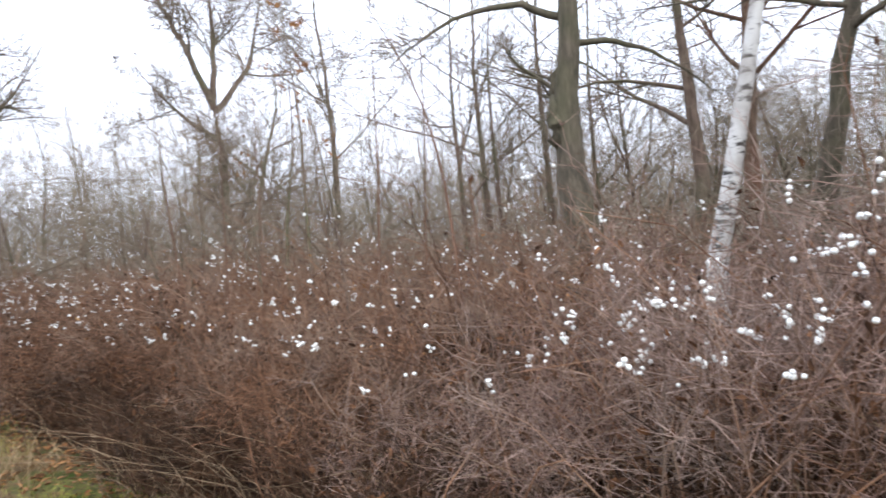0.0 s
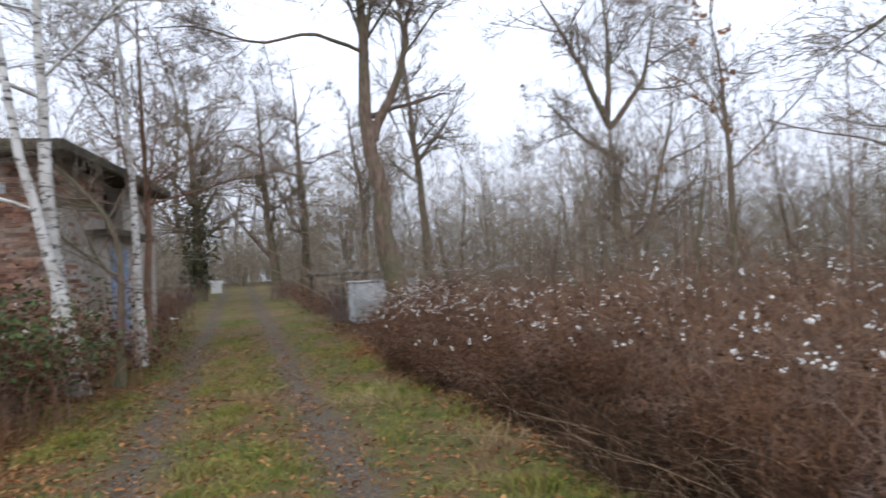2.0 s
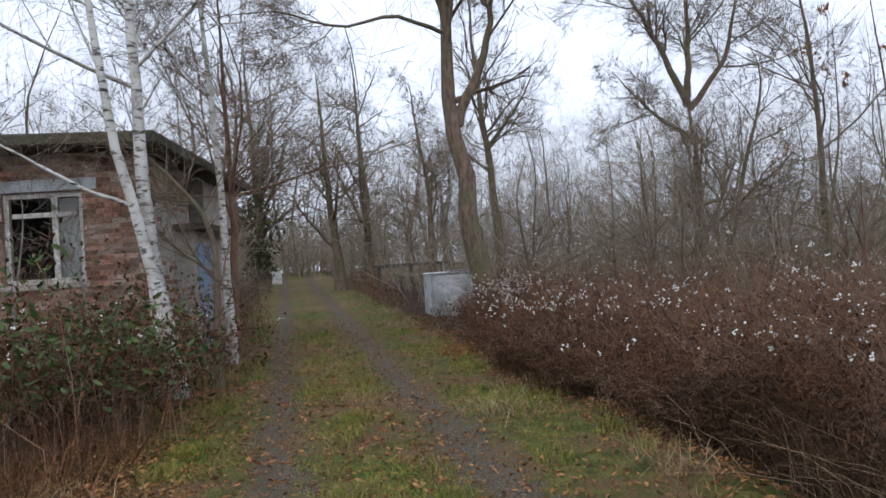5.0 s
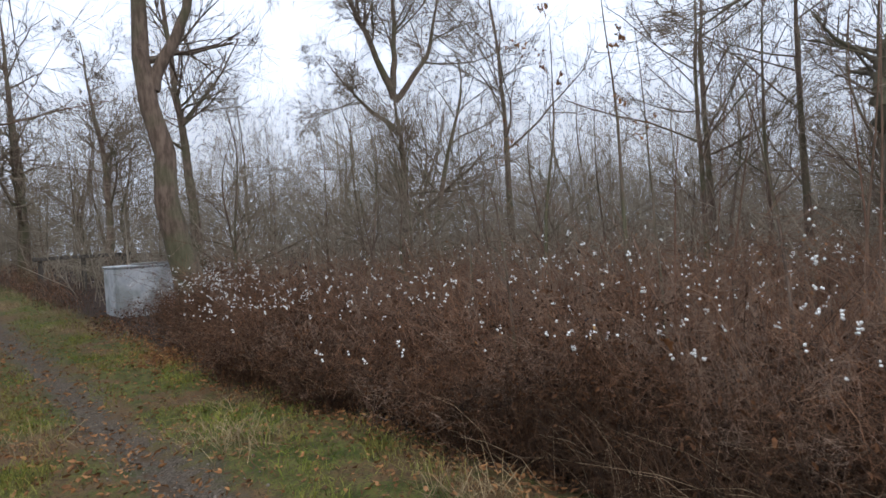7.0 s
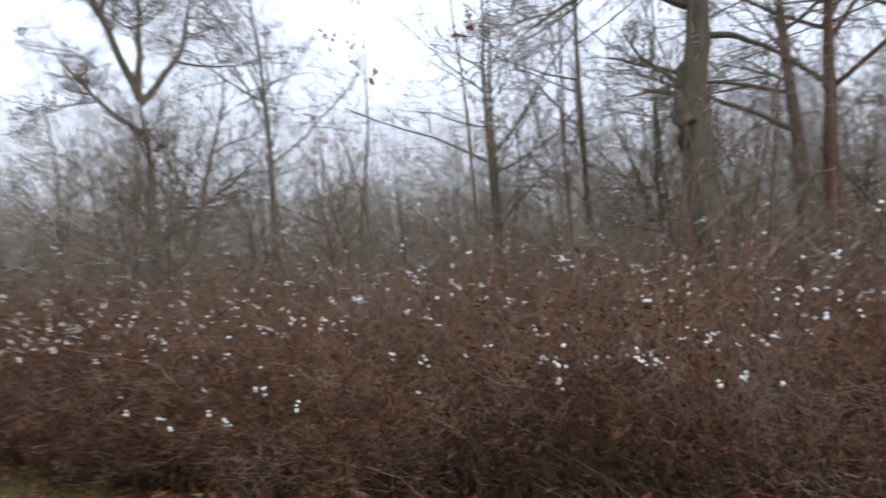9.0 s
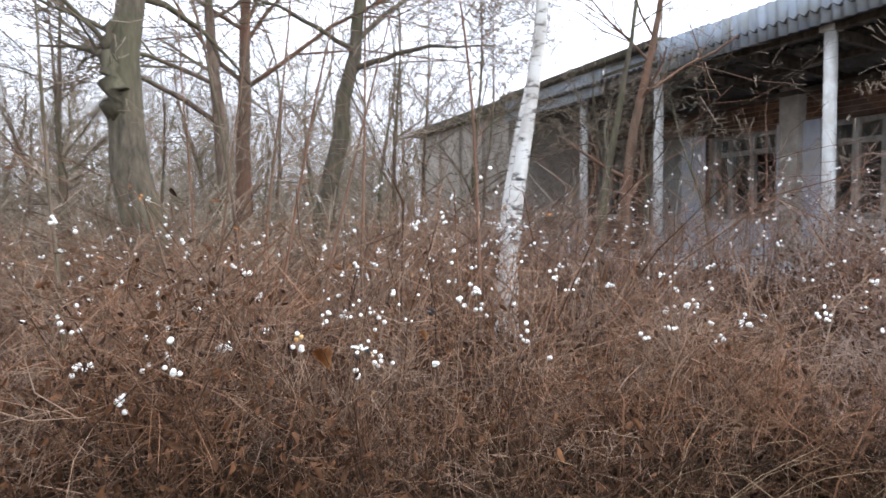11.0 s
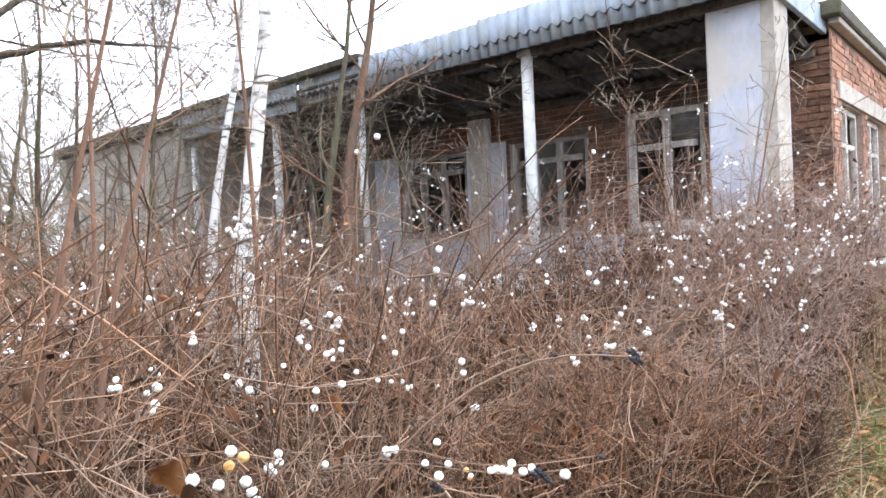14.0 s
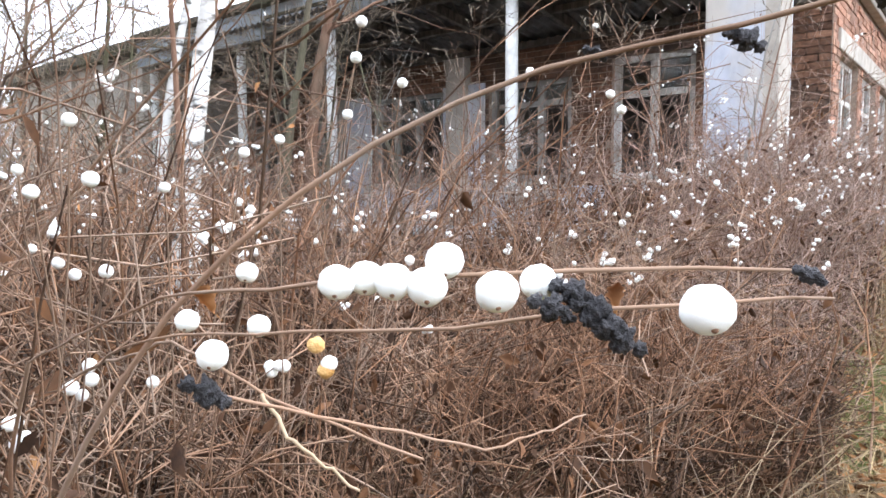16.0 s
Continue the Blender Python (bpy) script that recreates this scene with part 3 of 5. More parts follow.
# thin saplings that stand in the thicket
SAPLINGS = [
    ([(3.55, -0.6, 0.5), (3.55, -0.64, 0.9), (3.45, -0.67, 1.5), (3.39, -0.69, 2.04), (3.24, -0.72, 2.6)], 0.022, GREYWOOD),
    ([(4.15, -1.05, 0.5), (4.25, -1.03, 1.55), (4.4, -0.96, 1.9), (4.56, -0.89, 2.4), (4.75, -0.8, 2.8)], 0.014, REDBARK),
    ([(3.98, 4.56, 0), (3.98, 4.55, 0.9), (3.97, 4.49, 1.5), (3.94, 4.39, 2.1), (3.9, 4.3, 3.0)], 0.011, REDBARK),
    ([(3.48, 4.22, 0), (3.46, 4.18, 0.85), (3.42, 4.09, 1.34), (3.39, 4.02, 1.6), (3.34, 3.9, 2.1), (3.3, 3.8, 2.5)], 0.012, REDBARK),
    ([(3.3, 4.44, 0), (3.237, 4.383, 0.87), (3.19, 4.335, 1.18), (3.137, 4.28, 1.49), (3.09, 4.23, 1.8), (3.0, 4.1, 2.4)], 0.011, REDBARK),
    ([(5.54, 4.2, 0), (5.54, 4.18, 0.84), (5.52, 4.1, 1.7), (5.5, 4.0, 2.3), (5.45, 3.9, 3.6)], 0.018, REDBARK),
    ([(4.15, 6.7, 0), (4.11, 6.71, 0.3), (4.1, 6.73, 1.3), (4.05, 6.78, 2.0), (3.88, 6.98, 2.7)], 0.02, BARK),
    ([(4.42, 5.2, 0), (4.42, 5.25, 0.9), (4.41, 5.29, 1.8), (4.4, 5.31, 2.6), (4.38, 5.36, 3.4)], 0.016, BARK),
    ([(4.72, 4.3, 0), (4.71, 4.4, 1.4), (4.69, 4.5, 2.1), (4.65, 4.62, 2.7), (4.6, 4.8, 3.2)], 0.018, BARK),
    ([(4.62, 2.93, 0), (4.62, 2.93, 1.3), (4.54, 3.02, 2.3), (4.39, 3.17, 2.8), (4.2, 3.4, 3.3)], 0.018, REDBARK),
    ([(4.53, 3.72, 0), (4.53, 3.72, 1.1), (4.58, 3.67, 1.85), (4.59, 3.66, 2.7), (4.6, 3.6, 3.6)], 0.014, REDBARK),
    ([(6.2, 6.9, 0), (6.2, 6.9, 1.4), (6.3, 7.0, 3.0), (6.2, 7.1, 4.6)], 0.035, BARK),
    ([(6.8, 4.6, 0), (6.85, 4.6, 1.5), (6.8, 4.7, 3.0), (6.9, 4.6, 4.2)], 0.015, REDBARK),
    ([(7.6, 9.5, 0), (7.6, 9.5, 1.5), (7.9, 9.4, 3.2), (7.8, 9.3, 4.8)], 0.04, BARK),
    ([(5.6, 9.0, 0), (5.7, 9.1, 1.6), (5.5, 9.2, 3.0)], 0.02, BARK),
    ([(5.586, -0.4, 0.51), (5.586, -0.4, 1.226), (5.55, -0.4, 1.976), (5.62, -0.4, 2.284), (5.535, -0.4, 2.631)], 0.011, REDBARK),
    ([(5.757, -0.4, 0.51), (5.757, -0.4, 1.587), (5.72, -0.4, 1.941), (5.811, -0.4, 2.256), (5.906, -0.4, 2.474)], 0.008, REDBARK),
    ([(3.406, -0.5, 0.51), (3.406, -0.5, 1.151), (3.31, -0.5, 1.742), (3.254, -0.5, 2.049), (3.163, -0.5, 2.383), (3.12, -0.5, 2.642)], 0.013, REDBARK),
    ([(3.882, -0.3, 0.51), (3.882, -0.3, 1.486), (3.966, -0.3, 1.759), (4.139, -0.3, 2.09), (4.365, -0.3, 2.528)], 0.009, REDBARK),
    ([(4.516, -0.2, 0.51), (4.516, -0.2, 1.383), (4.504, -0.2, 1.644), (4.487, -0.2, 1.946), (4.413, -0.2, 2.195)], 0.006, REDBARK),
    ([(7.198, -0.7, 0.51), (7.198, -0.7, 1.373), (7.104, -0.7, 1.849), (6.694, -0.7, 2.398), (6.537, -0.7, 2.664)], 0.01, GREYWOOD),
    ([(7.443, -0.6, 0.51), (7.443, -0.6, 1.256), (7.521, -0.6, 1.687), (7.079, -0.6, 2.371), (6.677, -0.6, 2.61)], 0.009, GREYWOOD),
]
for i, (pts, r, bark) in enumerate(SAPLINGS):
    ob = bare_tree("sapling", pts, r, "thin leafless sapling rising out of the thicket", bark, seed=60 + i, per=(5, 3, 2, 0) if i < 15 else (7, 3, 2, 0), start=0.4, spreadness=0.2 if i < 15 else 0.3, up=0.12, category="sapling")
    if i in (13, 11):
        g = np.random.default_rng(i)
        tw = [c for c in ob.children if c.name.startswith("crown")][0].data
        co = np.empty(len(tw.vertices) * 3)
        tw.vertices.foreach_get("co", co)
        at = co.reshape(-1, 3)[g.integers(0, len(tw.vertices), 260)]
        d = g.normal(size=(260, 3)) * 0.016
        e = g.normal(size=(260, 3)) * 0.012
        v = np.stack([at, at + d, at + d + e - (0, 0, 0.03), at + e - (0, 0, 0.03)], 1).reshape(-1, 3)
        piece("foliage", mesh_from("foliage", v, np.arange(1040).reshape(-1, 4), mat=DEADLEAF), ob, "curled brown leaves")["kind"] = "stuff"


def grown(base, h, r, seed, per):
    pts = [(0, 0, 0), (0.15, 0.05, h * 0.3), (0.05, 0.3, h * 0.65), (0.3, 0.1, h)]
    g = np.random.default_rng(seed)
    pts = [tuple(np.array(p) + np.append(g.normal(0, 0.45, 2), 0) * (i > 0)) for i, p in enumerate(pts)]
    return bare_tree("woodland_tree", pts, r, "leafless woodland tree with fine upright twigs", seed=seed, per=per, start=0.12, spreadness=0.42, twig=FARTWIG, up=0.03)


# woodland: a few grown trees, repeated with turned and scaled copies
PROTO = [grown(i, h, r, 100 + i, per) for i, (h, r, per) in enumerate([(10, 0.1, (13, 6, 4, 2)), (8, 0.07, (13, 6, 4, 2)), (12, 0.12, (13, 6, 4, 2)), (7, 0.05, (13, 6, 4, 2)), (6, 0.045, (13, 6, 4, 2)), (9.5, 0.075, (13, 6, 4, 2))])]
TALL = (10, 8, 12, 7, 6, 9.5)
spots = []
g = np.random.default_rng(42)
while len(spots) < 130:
    a, d = radians(g.uniform(-30, 108)), g.uniform(13, 46)
    x, y = d * math.sin(a), 2 + d * math.cos(a)
    if (-4 < x < 4.6 and y > 0) or (x < 5 and y < 26 and x > -9) or (y < 4 and x < 24 and not (x > 14.5 and y > -1)) or (abs(x - 13) < 2 and abs(y - 21) < 3) or x < -26:
        continue
    if any((x - p) ** 2 + (y - q) ** 2 < 1.2 for p, q in spots):
        continue
    spots.append((x, y))
for x, y in [(-5, 25), (-7.5, 21), (-4.5, 30), (-9, 26), (-3.6, 36), (-6, 40), (4.8, 38), (6, 33), (0.8, 60), (-2.6, 52), (3, 55), (-0.4, 72), (2, 80), (-8, 19), (-10.5, 22), (9, 15.5), (11, 13), (8.4, 18), (7, 13.6),
             (16, 8), (15, 10.5), (14.6, 6.4), (17, 4.5), (16.5, 1.5), (19, 2.5), (22, 0.5), (20, -0.6), (24, 3), (27, -1),
             (9, -14), (14, -14.5), (5, -16), (19, -15), (0, -19), (24, -13), (-6, -22), (11, -18), (2.5, -24), (-14, -8), (-12, 4), (-9, -14), (-16, 12)]:
    spots.append((x, y))
for i, (x, y) in enumerate(spots):
    far = math.hypot(x, y - 2) * (1.75 if i >= 130 and ((x < 0 and y > 15) or x > 14) else 1)
    s = (1.6 + far * g.uniform(0.12, 0.22)) / TALL[i % len(PROTO)]
    src = PROTO[i % len(PROTO)]
    place = pose(x, y, float(height(x, y)) - 0.05, 0, 0, g.uniform(0, 360)) @ Matrix.Scale(s, 4)
    if i < len(PROTO):
        src.matrix_basis = place
        src["group"] = "woodland trees"
    else:
        c = copy_thing(src, place)
        c.scale = (s, s, s)

# the far wood, too dense to count
n = 1150
a, d = np.radians(g.uniform(-42, 112, n)), g.uniform(26, 85, n)
bx, by = d * np.sin(a), 2 + d * np.cos(a)
ok = ~((np.abs(bx + 0.2) < 2.6) & (by > 0) & (by < 54)) & ~((by < 0) & (bx < 26))
bx, by = bx[ok], by[ok]
n = len(bx)
hh = 1.5 + np.hypot(bx, by - 2) * g.uniform(0.07, 0.19, n)
base = np.stack([bx, by, height(bx, by) - 0.1], 1)
lean = g.normal(0, 0.06, (n, 2))
P = np.stack([base + np.concatenate([lean * (hh * f)[:, None] + g.normal(0, 0.42, (n, 2)) * (f > 0), (hh * f)[:, None]], 1) for f in (0, 0.3, 0.65, 1)], 1)
R = g.uniform(0.014, 0.036, n)[:, None] * np.array([1, 0.75, 0.45, 0.2])
q1, s1 = sprout(P, R, 11, 0.06, 0.38, 55, 0.03, 3, 0.26, g, 0.45)
q2, s2 = sprout(q1, s1, 4, 0.1, 0.66, 50, 0.02, 2, 0.2, g, 0.7)
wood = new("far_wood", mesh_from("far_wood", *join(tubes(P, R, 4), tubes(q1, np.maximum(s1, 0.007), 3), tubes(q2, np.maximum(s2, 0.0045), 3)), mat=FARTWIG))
tagged(wood, "dense far wood of leafless grey-brown trees", "wood", kind="stuff")
# the end of the track closes with brush
m = 300
bx, by = g.uniform(-8, 8, m), g.uniform(56, 78, m)
hh = g.uniform(2.0, 6.0, m)
base = np.stack([bx, by, height(bx, by) - 0.1], 1)
P = np.stack([base + np.concatenate([g.normal(0, 0.25, (m, 2)) * f, (hh * f)[:, None]], 1) for f in (0, 0.3, 0.65, 1)], 1)
R = g.uniform(0.03, 0.07, m)[:, None] * np.array([1, 0.8, 0.5, 0.2])
q1, s1 = sprout(P, R, 12, 0.05, 0.32, 48, 0.06, 3, 0.16, g, 0.5)
q2, s2 = sprout(q1, s1, 4, 0.15, 0.65, 42, 0.03, 2, 0.12, g, 0.7)
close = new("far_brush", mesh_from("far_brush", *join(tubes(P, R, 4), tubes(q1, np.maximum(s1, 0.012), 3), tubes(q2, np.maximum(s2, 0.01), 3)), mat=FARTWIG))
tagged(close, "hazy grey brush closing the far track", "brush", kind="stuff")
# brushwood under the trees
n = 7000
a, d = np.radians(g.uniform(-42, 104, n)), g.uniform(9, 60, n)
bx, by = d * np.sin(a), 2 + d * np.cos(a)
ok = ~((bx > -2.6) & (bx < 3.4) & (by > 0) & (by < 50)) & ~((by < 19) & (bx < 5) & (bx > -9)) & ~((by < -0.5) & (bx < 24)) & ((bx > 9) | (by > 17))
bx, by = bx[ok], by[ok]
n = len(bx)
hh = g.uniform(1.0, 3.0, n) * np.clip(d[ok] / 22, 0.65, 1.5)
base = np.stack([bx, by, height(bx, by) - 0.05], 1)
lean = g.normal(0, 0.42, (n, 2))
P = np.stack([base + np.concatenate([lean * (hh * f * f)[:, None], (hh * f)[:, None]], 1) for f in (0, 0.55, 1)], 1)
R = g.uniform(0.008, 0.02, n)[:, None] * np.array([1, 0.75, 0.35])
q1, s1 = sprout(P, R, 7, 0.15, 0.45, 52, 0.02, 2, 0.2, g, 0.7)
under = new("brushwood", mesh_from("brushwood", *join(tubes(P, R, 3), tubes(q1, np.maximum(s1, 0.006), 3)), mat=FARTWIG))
tagged(under, "tangled leafless brushwood under the trees", "brushwood", kind="stuff")


# ---- the snowberry thicket ----
def edge_x(y):
    return np.interp(y, [-3, -1, 0, 1.5, 3.5, 5, 6, 8, 13, 14, 15, 16.5, 19], [3.1, 2.92, 2.7, 2.6, 2.76, 2.72, 2.7, 2.75, 2.95, 3.3, 3.9, 4.7, 5.2]) + 0.14 * np.sin(1.1 * y + 0.5) + 0.1 * np.sin(2.9 * y)


ICO = bmesh.new()
bmesh.ops.create_icosphere(ICO, subdivisions=2, radius=1)
BALL = np.array([v.co[:] for v in ICO.verts]), np.array([[v.index for v in f.verts] for f in ICO.faces])
ICO.free()


def balls(at, r):
    V, F = BALL
    v = at[:, None] + V[None] * r[:, None, None]
    f = F[None] + (np.arange(len(at)) * len(V))[:, None, None]
    return v.reshape(-1, 3), f.reshape(-1, 3)


def stems_at(bx, by, g, tall=1.0):
    """Arching canes with side twigs, rooted at the given places."""
    n = len(bx)
    h = g.uniform(0.7, 1.4, n) * tall * (0.9 + 0.16 * np.sin(1.3 * by + 0.7 * bx) + 0.1 * np.sin(2.9 * by)) * np.where(g.random(n) < 0.09, 1.4, 1)
    base = np.stack([bx, by, height(bx, by) - 0.03], 1)
    lean = g.normal(0, 0.22, (n, 2))
    lean[:, 0] -= 0.12
    f = np.array([0, 0.3, 0.6, 0.85, 1.0])
    P = base[:, None] + np.concatenate([lean[:, None] * (f ** 1.8 * 1.4)[None, :, None] * h[:, None, None], (f * (1 - 0.22 * f * f))[None, :, None] * h[:, None, None] * np.ones((n, 1, 1))], 2)
    P[:, 1:] += g.normal(0, 0.034, (n, 4, 3))
    R = g.uniform(0.0025, 0.0055, n)[:, None] * np.array([1, 0.85, 0.7, 0.5, 0.35])
    free = ~((P[:, :, 0] < np.where(np.abs(P[:, :, 1] - 4.3) < 1.0, 2.62, 2.42)) & (P[:, :, 1] > -3) & (P[:, :, 1] < 5.6)).any(1)
    near = np.hypot(P[:, 0, 0] - 2.4, P[:, 0, 1] - 4.2)
    R *= np.clip(0.35 + near * 0.42, 0.5, 1.0)[:, None]
    return P[free], R[free]


def twigs_on(P, R, g, per=6):
    q1, s1 = sprout(P, R, per, 0.3, 0.28, 52, 0.0, 3, 0.25, g, 0.6)
    free = ~((q1[:, :, 0] < 2.42) & (q1[:, :, 1] > -3) & (q1[:, :, 1] < 5.6)).any(1)
    return q1[free], np.maximum(s1[free], 0.0011)


def berry_places(q, g, share):
    """Clusters near the ends of some twigs."""
    tips = q[g.random(len(q)) < share]
    tips = tips[tips[:, -1, 2] - height(tips[:, -1, 0], tips[:, -1, 1]) > 0.85]
    if not len(tips):
        tips = q[np.argsort(q[:, -1, 2])[-3:]]
    out, rad = [], []
    for t in tips:
        k = g.integers(1, 6)
        u = g.uniform(0.55, 1.0, k)
        p = t[-2] * (1 - u)[:, None] + t[-1] * u[:, None] + g.normal(0, 0.008, (k, 3)) - (0, 0, 0.006)
        out.append(p)
        rad.append(g.uniform(0.006, 0.0092, k))
    return np.concatenate(out), np.concatenate(rad)


def flakes(at, size, g, droop=0.5):
    """Small curled pointed leaves."""
    n = len(at)
    d = g.normal(size=(n, 3))
    d[:, 2] -= droop
    d /= np.linalg.norm(d, axis=1, keepdims=True)
    w = np.cross(d, g.normal(size=(n, 3)))
    w /= np.linalg.norm(w, axis=1, keepdims=True)
    nn = np.cross(d, w)
    s = (size * g.uniform(0.6, 1.3, n))[:, None]
    tip = at + d * s + nn * s * g.uniform(-0.25, 0.25, (n, 1))
    v = np.stack([at, at + d * s * 0.3 + w * s * 0.2 + nn * s * 0.12, at + d * s * 0.68 + w * s * 0.16 + nn * s * 0.2, tip, at + d * s * 0.68 - w * s * 0.16 + nn * s * 0.14, at + d * s * 0.3 - w * s * 0.2 + nn * s * 0.1], 1).reshape(-1, 3)
    i = np.arange(n) * 6
    return v, np.concatenate([np.stack([i, i + a, i + b], 1) for a, b in ((1, 2), (2, 3), (3, 4), (4, 5))])


# shrubs that stand foremost along the edge, each a thing of its own
g = np.random.default_rng(77)
shrubs = []
for y in np.arange(-1.6, 18.5, 0.42):
    for row in range(2):
        yy = y + g.uniform(-0.12, 0.12)
        shrubs.append((float(edge_x(yy)) + 0.15 + row * 0.45 + g.uniform(-0.1, 0.1), yy))
for x, y in shrubs:
    k = 40
    bx, by = x + g.normal(0, 0.2, k), y + g.normal(0, 0.2, k)
    P, R = stems_at(bx, by, g, (0.92 if y > 5.5 else 1.0) * (0.74 if x - float(edge_x(y)) < 0.38 and y > 5 else 1.0) * g.uniform(0.88, 1.14))
    q, s = twigs_on(P, R, g, 8)
    q2, s2 = sprout(q, s, 2 if y < 9 else 1, 0.2, 0.55, 45, -0.02, 2, 0.2, g, 0.8)
    free = ~((q2[:, :, 0] < 2.4) & (q2[:, :, 1] > -3) & (q2[:, :, 1] < 5.6)).any(1)
    q2, s2 = q2[free], s2[free]
    bush = tagged(new("snowberry_bush"), "leafless red-brown snowberry bush hung with white berries", "bush", "snowberry bushes along the track")
    # beyond y 3.2 the hedge foot's shade is given by darker canes
    piece("cane_clump", mesh_from("cane_clump", *tubes(P, R, 4), mat=DARKCANE if y > 3.2 else STEM), bush)["kind"] = "stuff"
    piece("twig_tangle", mesh_from("twig_tangle", *join(tubes(q, s, 3), tubes(q2, np.maximum(s2, 0.001), 3)), mat=YOUNGSTEM if y < 1.9 else STEM), bush)["kind"] = "stuff"
    bp, br = berry_places(q, g, 0.3 if y > 9 else 0.13 if y < 2 else 0.065 if y < 5.2 else 0.1)
    v, f = balls(bp, br)
    piece("fruit", mesh_from("fruit", v, tris=f, mat=BERRY), bush, "round white berries")["kind"] = "stuff"
    dead = 800 if y > 4.6 else 90
    lv, lf = flakes(np.concatenate([q[g.integers(0, len(q), 22), -1], P[g.integers(0, len(P), dead), g.integers(0, 4, dead)] + g.normal(0, 0.07, (dead, 3)) * (1, 1, 0.4) + (0, 0, 0.04)]), 0.036, g)
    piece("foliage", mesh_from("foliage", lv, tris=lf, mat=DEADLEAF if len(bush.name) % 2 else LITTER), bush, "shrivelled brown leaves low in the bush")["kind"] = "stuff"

# the thicket behind them
n = 5600
by = np.where(g.random(n) < 0.62, g.uniform(-2.0, 8, n), g.uniform(8, 18.6, n))
dx = g.uniform(0.7, 9.5, n) ** 1.0
bx = edge_x(by) + dx
ok = ~((by < -1.8) & (bx > 3)) & (bx < 12.8)
bx, by = bx[ok], by[ok]
P, R = stems_at(bx, by, g, np.where(by < 8, 1.3, 1.18))
R *= 1.25
q, s = twigs_on(P, R, g, 5)
young = q[:, 0, 1] < 1.9
thicket = new("snowberry_thicket", mesh_from("snowberry_thicket", *join(tubes(P, R, 3), tubes(q[~young], np.maximum(s[~young], 0.0016), 3)), mat=STEM))
piece("young_twigs", mesh_from("young_twigs", *tubes(q[young], np.maximum(s[young], 0.0016), 3), mat=YOUNGSTEM), thicket, "pale pinkish young twigs")["kind"] = "stuff"
tagged(thicket, "wide thicket of leafless red-brown snowberry canes", "thicket", kind="stuff")
bp, br = berry_places(q, g, 0.085)
v, f = balls(bp, br * 1.15)
piece("fruit", mesh_from("fruit", v, tris=f, mat=BERRY), thicket, "scattered white berries")["kind"] = "stuff"
lv, lf = flakes(q[g.integers(0, len(q), 1600), -1], 0.035, g)
piece("foliage", mesh_from("foliage", lv, tris=lf, mat=DEADLEAF), thicket, "shrivelled brown leaves")["kind"] = "stuff"

# low dense shoots that fill the foot of the thicket
n = 5000
by = np.where(g.random(n) < 0.7, g.uniform(-2, 9, n), g.uniform(9, 17, n))
bx = edge_x(by) + 0.05 + g.uniform(0, 1, n) ** 1.6 * 3.0
P, R = stems_at(bx, by, g, 0.6)
q, s = twigs_on(P, R, g, 3)
# shoots take the dark cane colour, which stands for shade at the foot
low = new("low_shoots", mesh_from("low_shoots", *join(tubes(P, R, 3), tubes(q, np.maximum(s, 0.0016), 3)), mat=DARKCANE))
tagged(low, "low tangle of red-brown shoots under the bushes", "undergrowth", kind="stuff")
at = P[g.integers(0, len(P), 60000), g.integers(1, 5, 60000)] + g.normal(0, 0.08, (60000, 3))
at[:, 2] = np.maximum(at[:, 2], height(at[:, 0], at[:, 1]) + 0.03)
lv, lf = flakes(at[at[:, 0] > edge_x(at[:, 1]) - 0.05], 0.05, g)
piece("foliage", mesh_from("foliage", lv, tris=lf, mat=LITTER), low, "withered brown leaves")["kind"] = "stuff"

# old canes lying under the bushes, the shade there put into their colour
n = 13000
by = np.where(g.random(n) < 0.8, g.uniform(0.5, 10, n), g.uniform(10, 17, n))
bx = edge_x(by) + 0.02 + g.uniform(0, 1, n) ** 1.4 * 1.5
z = height(bx, by) + 0.01
a, ln = g.uniform(0, 2 * np.pi, n), g.uniform(0.2, 0.5, n)
top = g.uniform(0.1, 0.5, n)
P = np.stack([np.stack([bx + np.cos(a) * ln * f, by + np.sin(a) * ln * f, z + top * np.sin(f * 2.2)], 1) for f in (0, 0.35, 0.7, 1.0)], 1)
P[:, :, 0] = np.maximum(P[:, :, 0], edge_x(P[:, :, 1]) - 0.08)
P[:, 1:] += g.normal(0, 0.02, (n, 3, 3))
R = g.uniform(0.002, 0.0048, n)[:, None] * np.array([1, 0.9, 0.75, 0.5])
q, s = sprout(P, R, 3, 0.2, 0.5, 55, 0.0, 2, 0.25, g, 0.6)
litter = new("old_canes", mesh_from("old_canes", *join(tubes(P, R, 3), tubes(q, np.maximum(s, 0.0012), 3)), mat=DARKCANE))
tagged(litter, "shade-dark tangle of old canes under the bushes", "undergrowth", kind="stuff")

# dry stalks and dead grass at the foot of the bushes
n = 3000
by = np.where(g.random(n) < 0.85, g.uniform(-2, 4.6, n), g.uniform(4.6, 13, n))
bx = edge_x(by) + g.uniform(-0.15, 1.6, n)
h = g.uniform(0.25, 0.95, n)
base = np.stack([bx, by, height(bx, by) - 0.02], 1)
lean = g.normal(0, 0.55, (n, 2))
P = base[:, None] + np.stack([np.concatenate([lean * (h * f ** 1.6)[:, None], (h * f * (1 - 0.35 * f))[:, None]], 1) for f in (0, 0.4, 0.75, 1)], 1)
R = g.uniform(0.0012, 0.0026, n)[:, None] * np.array([1, 0.8, 0.6, 0.3])
stalks = new("dry_stalks", mesh_from("dry_stalks", *tubes(P, R, 3), mat=DRY))
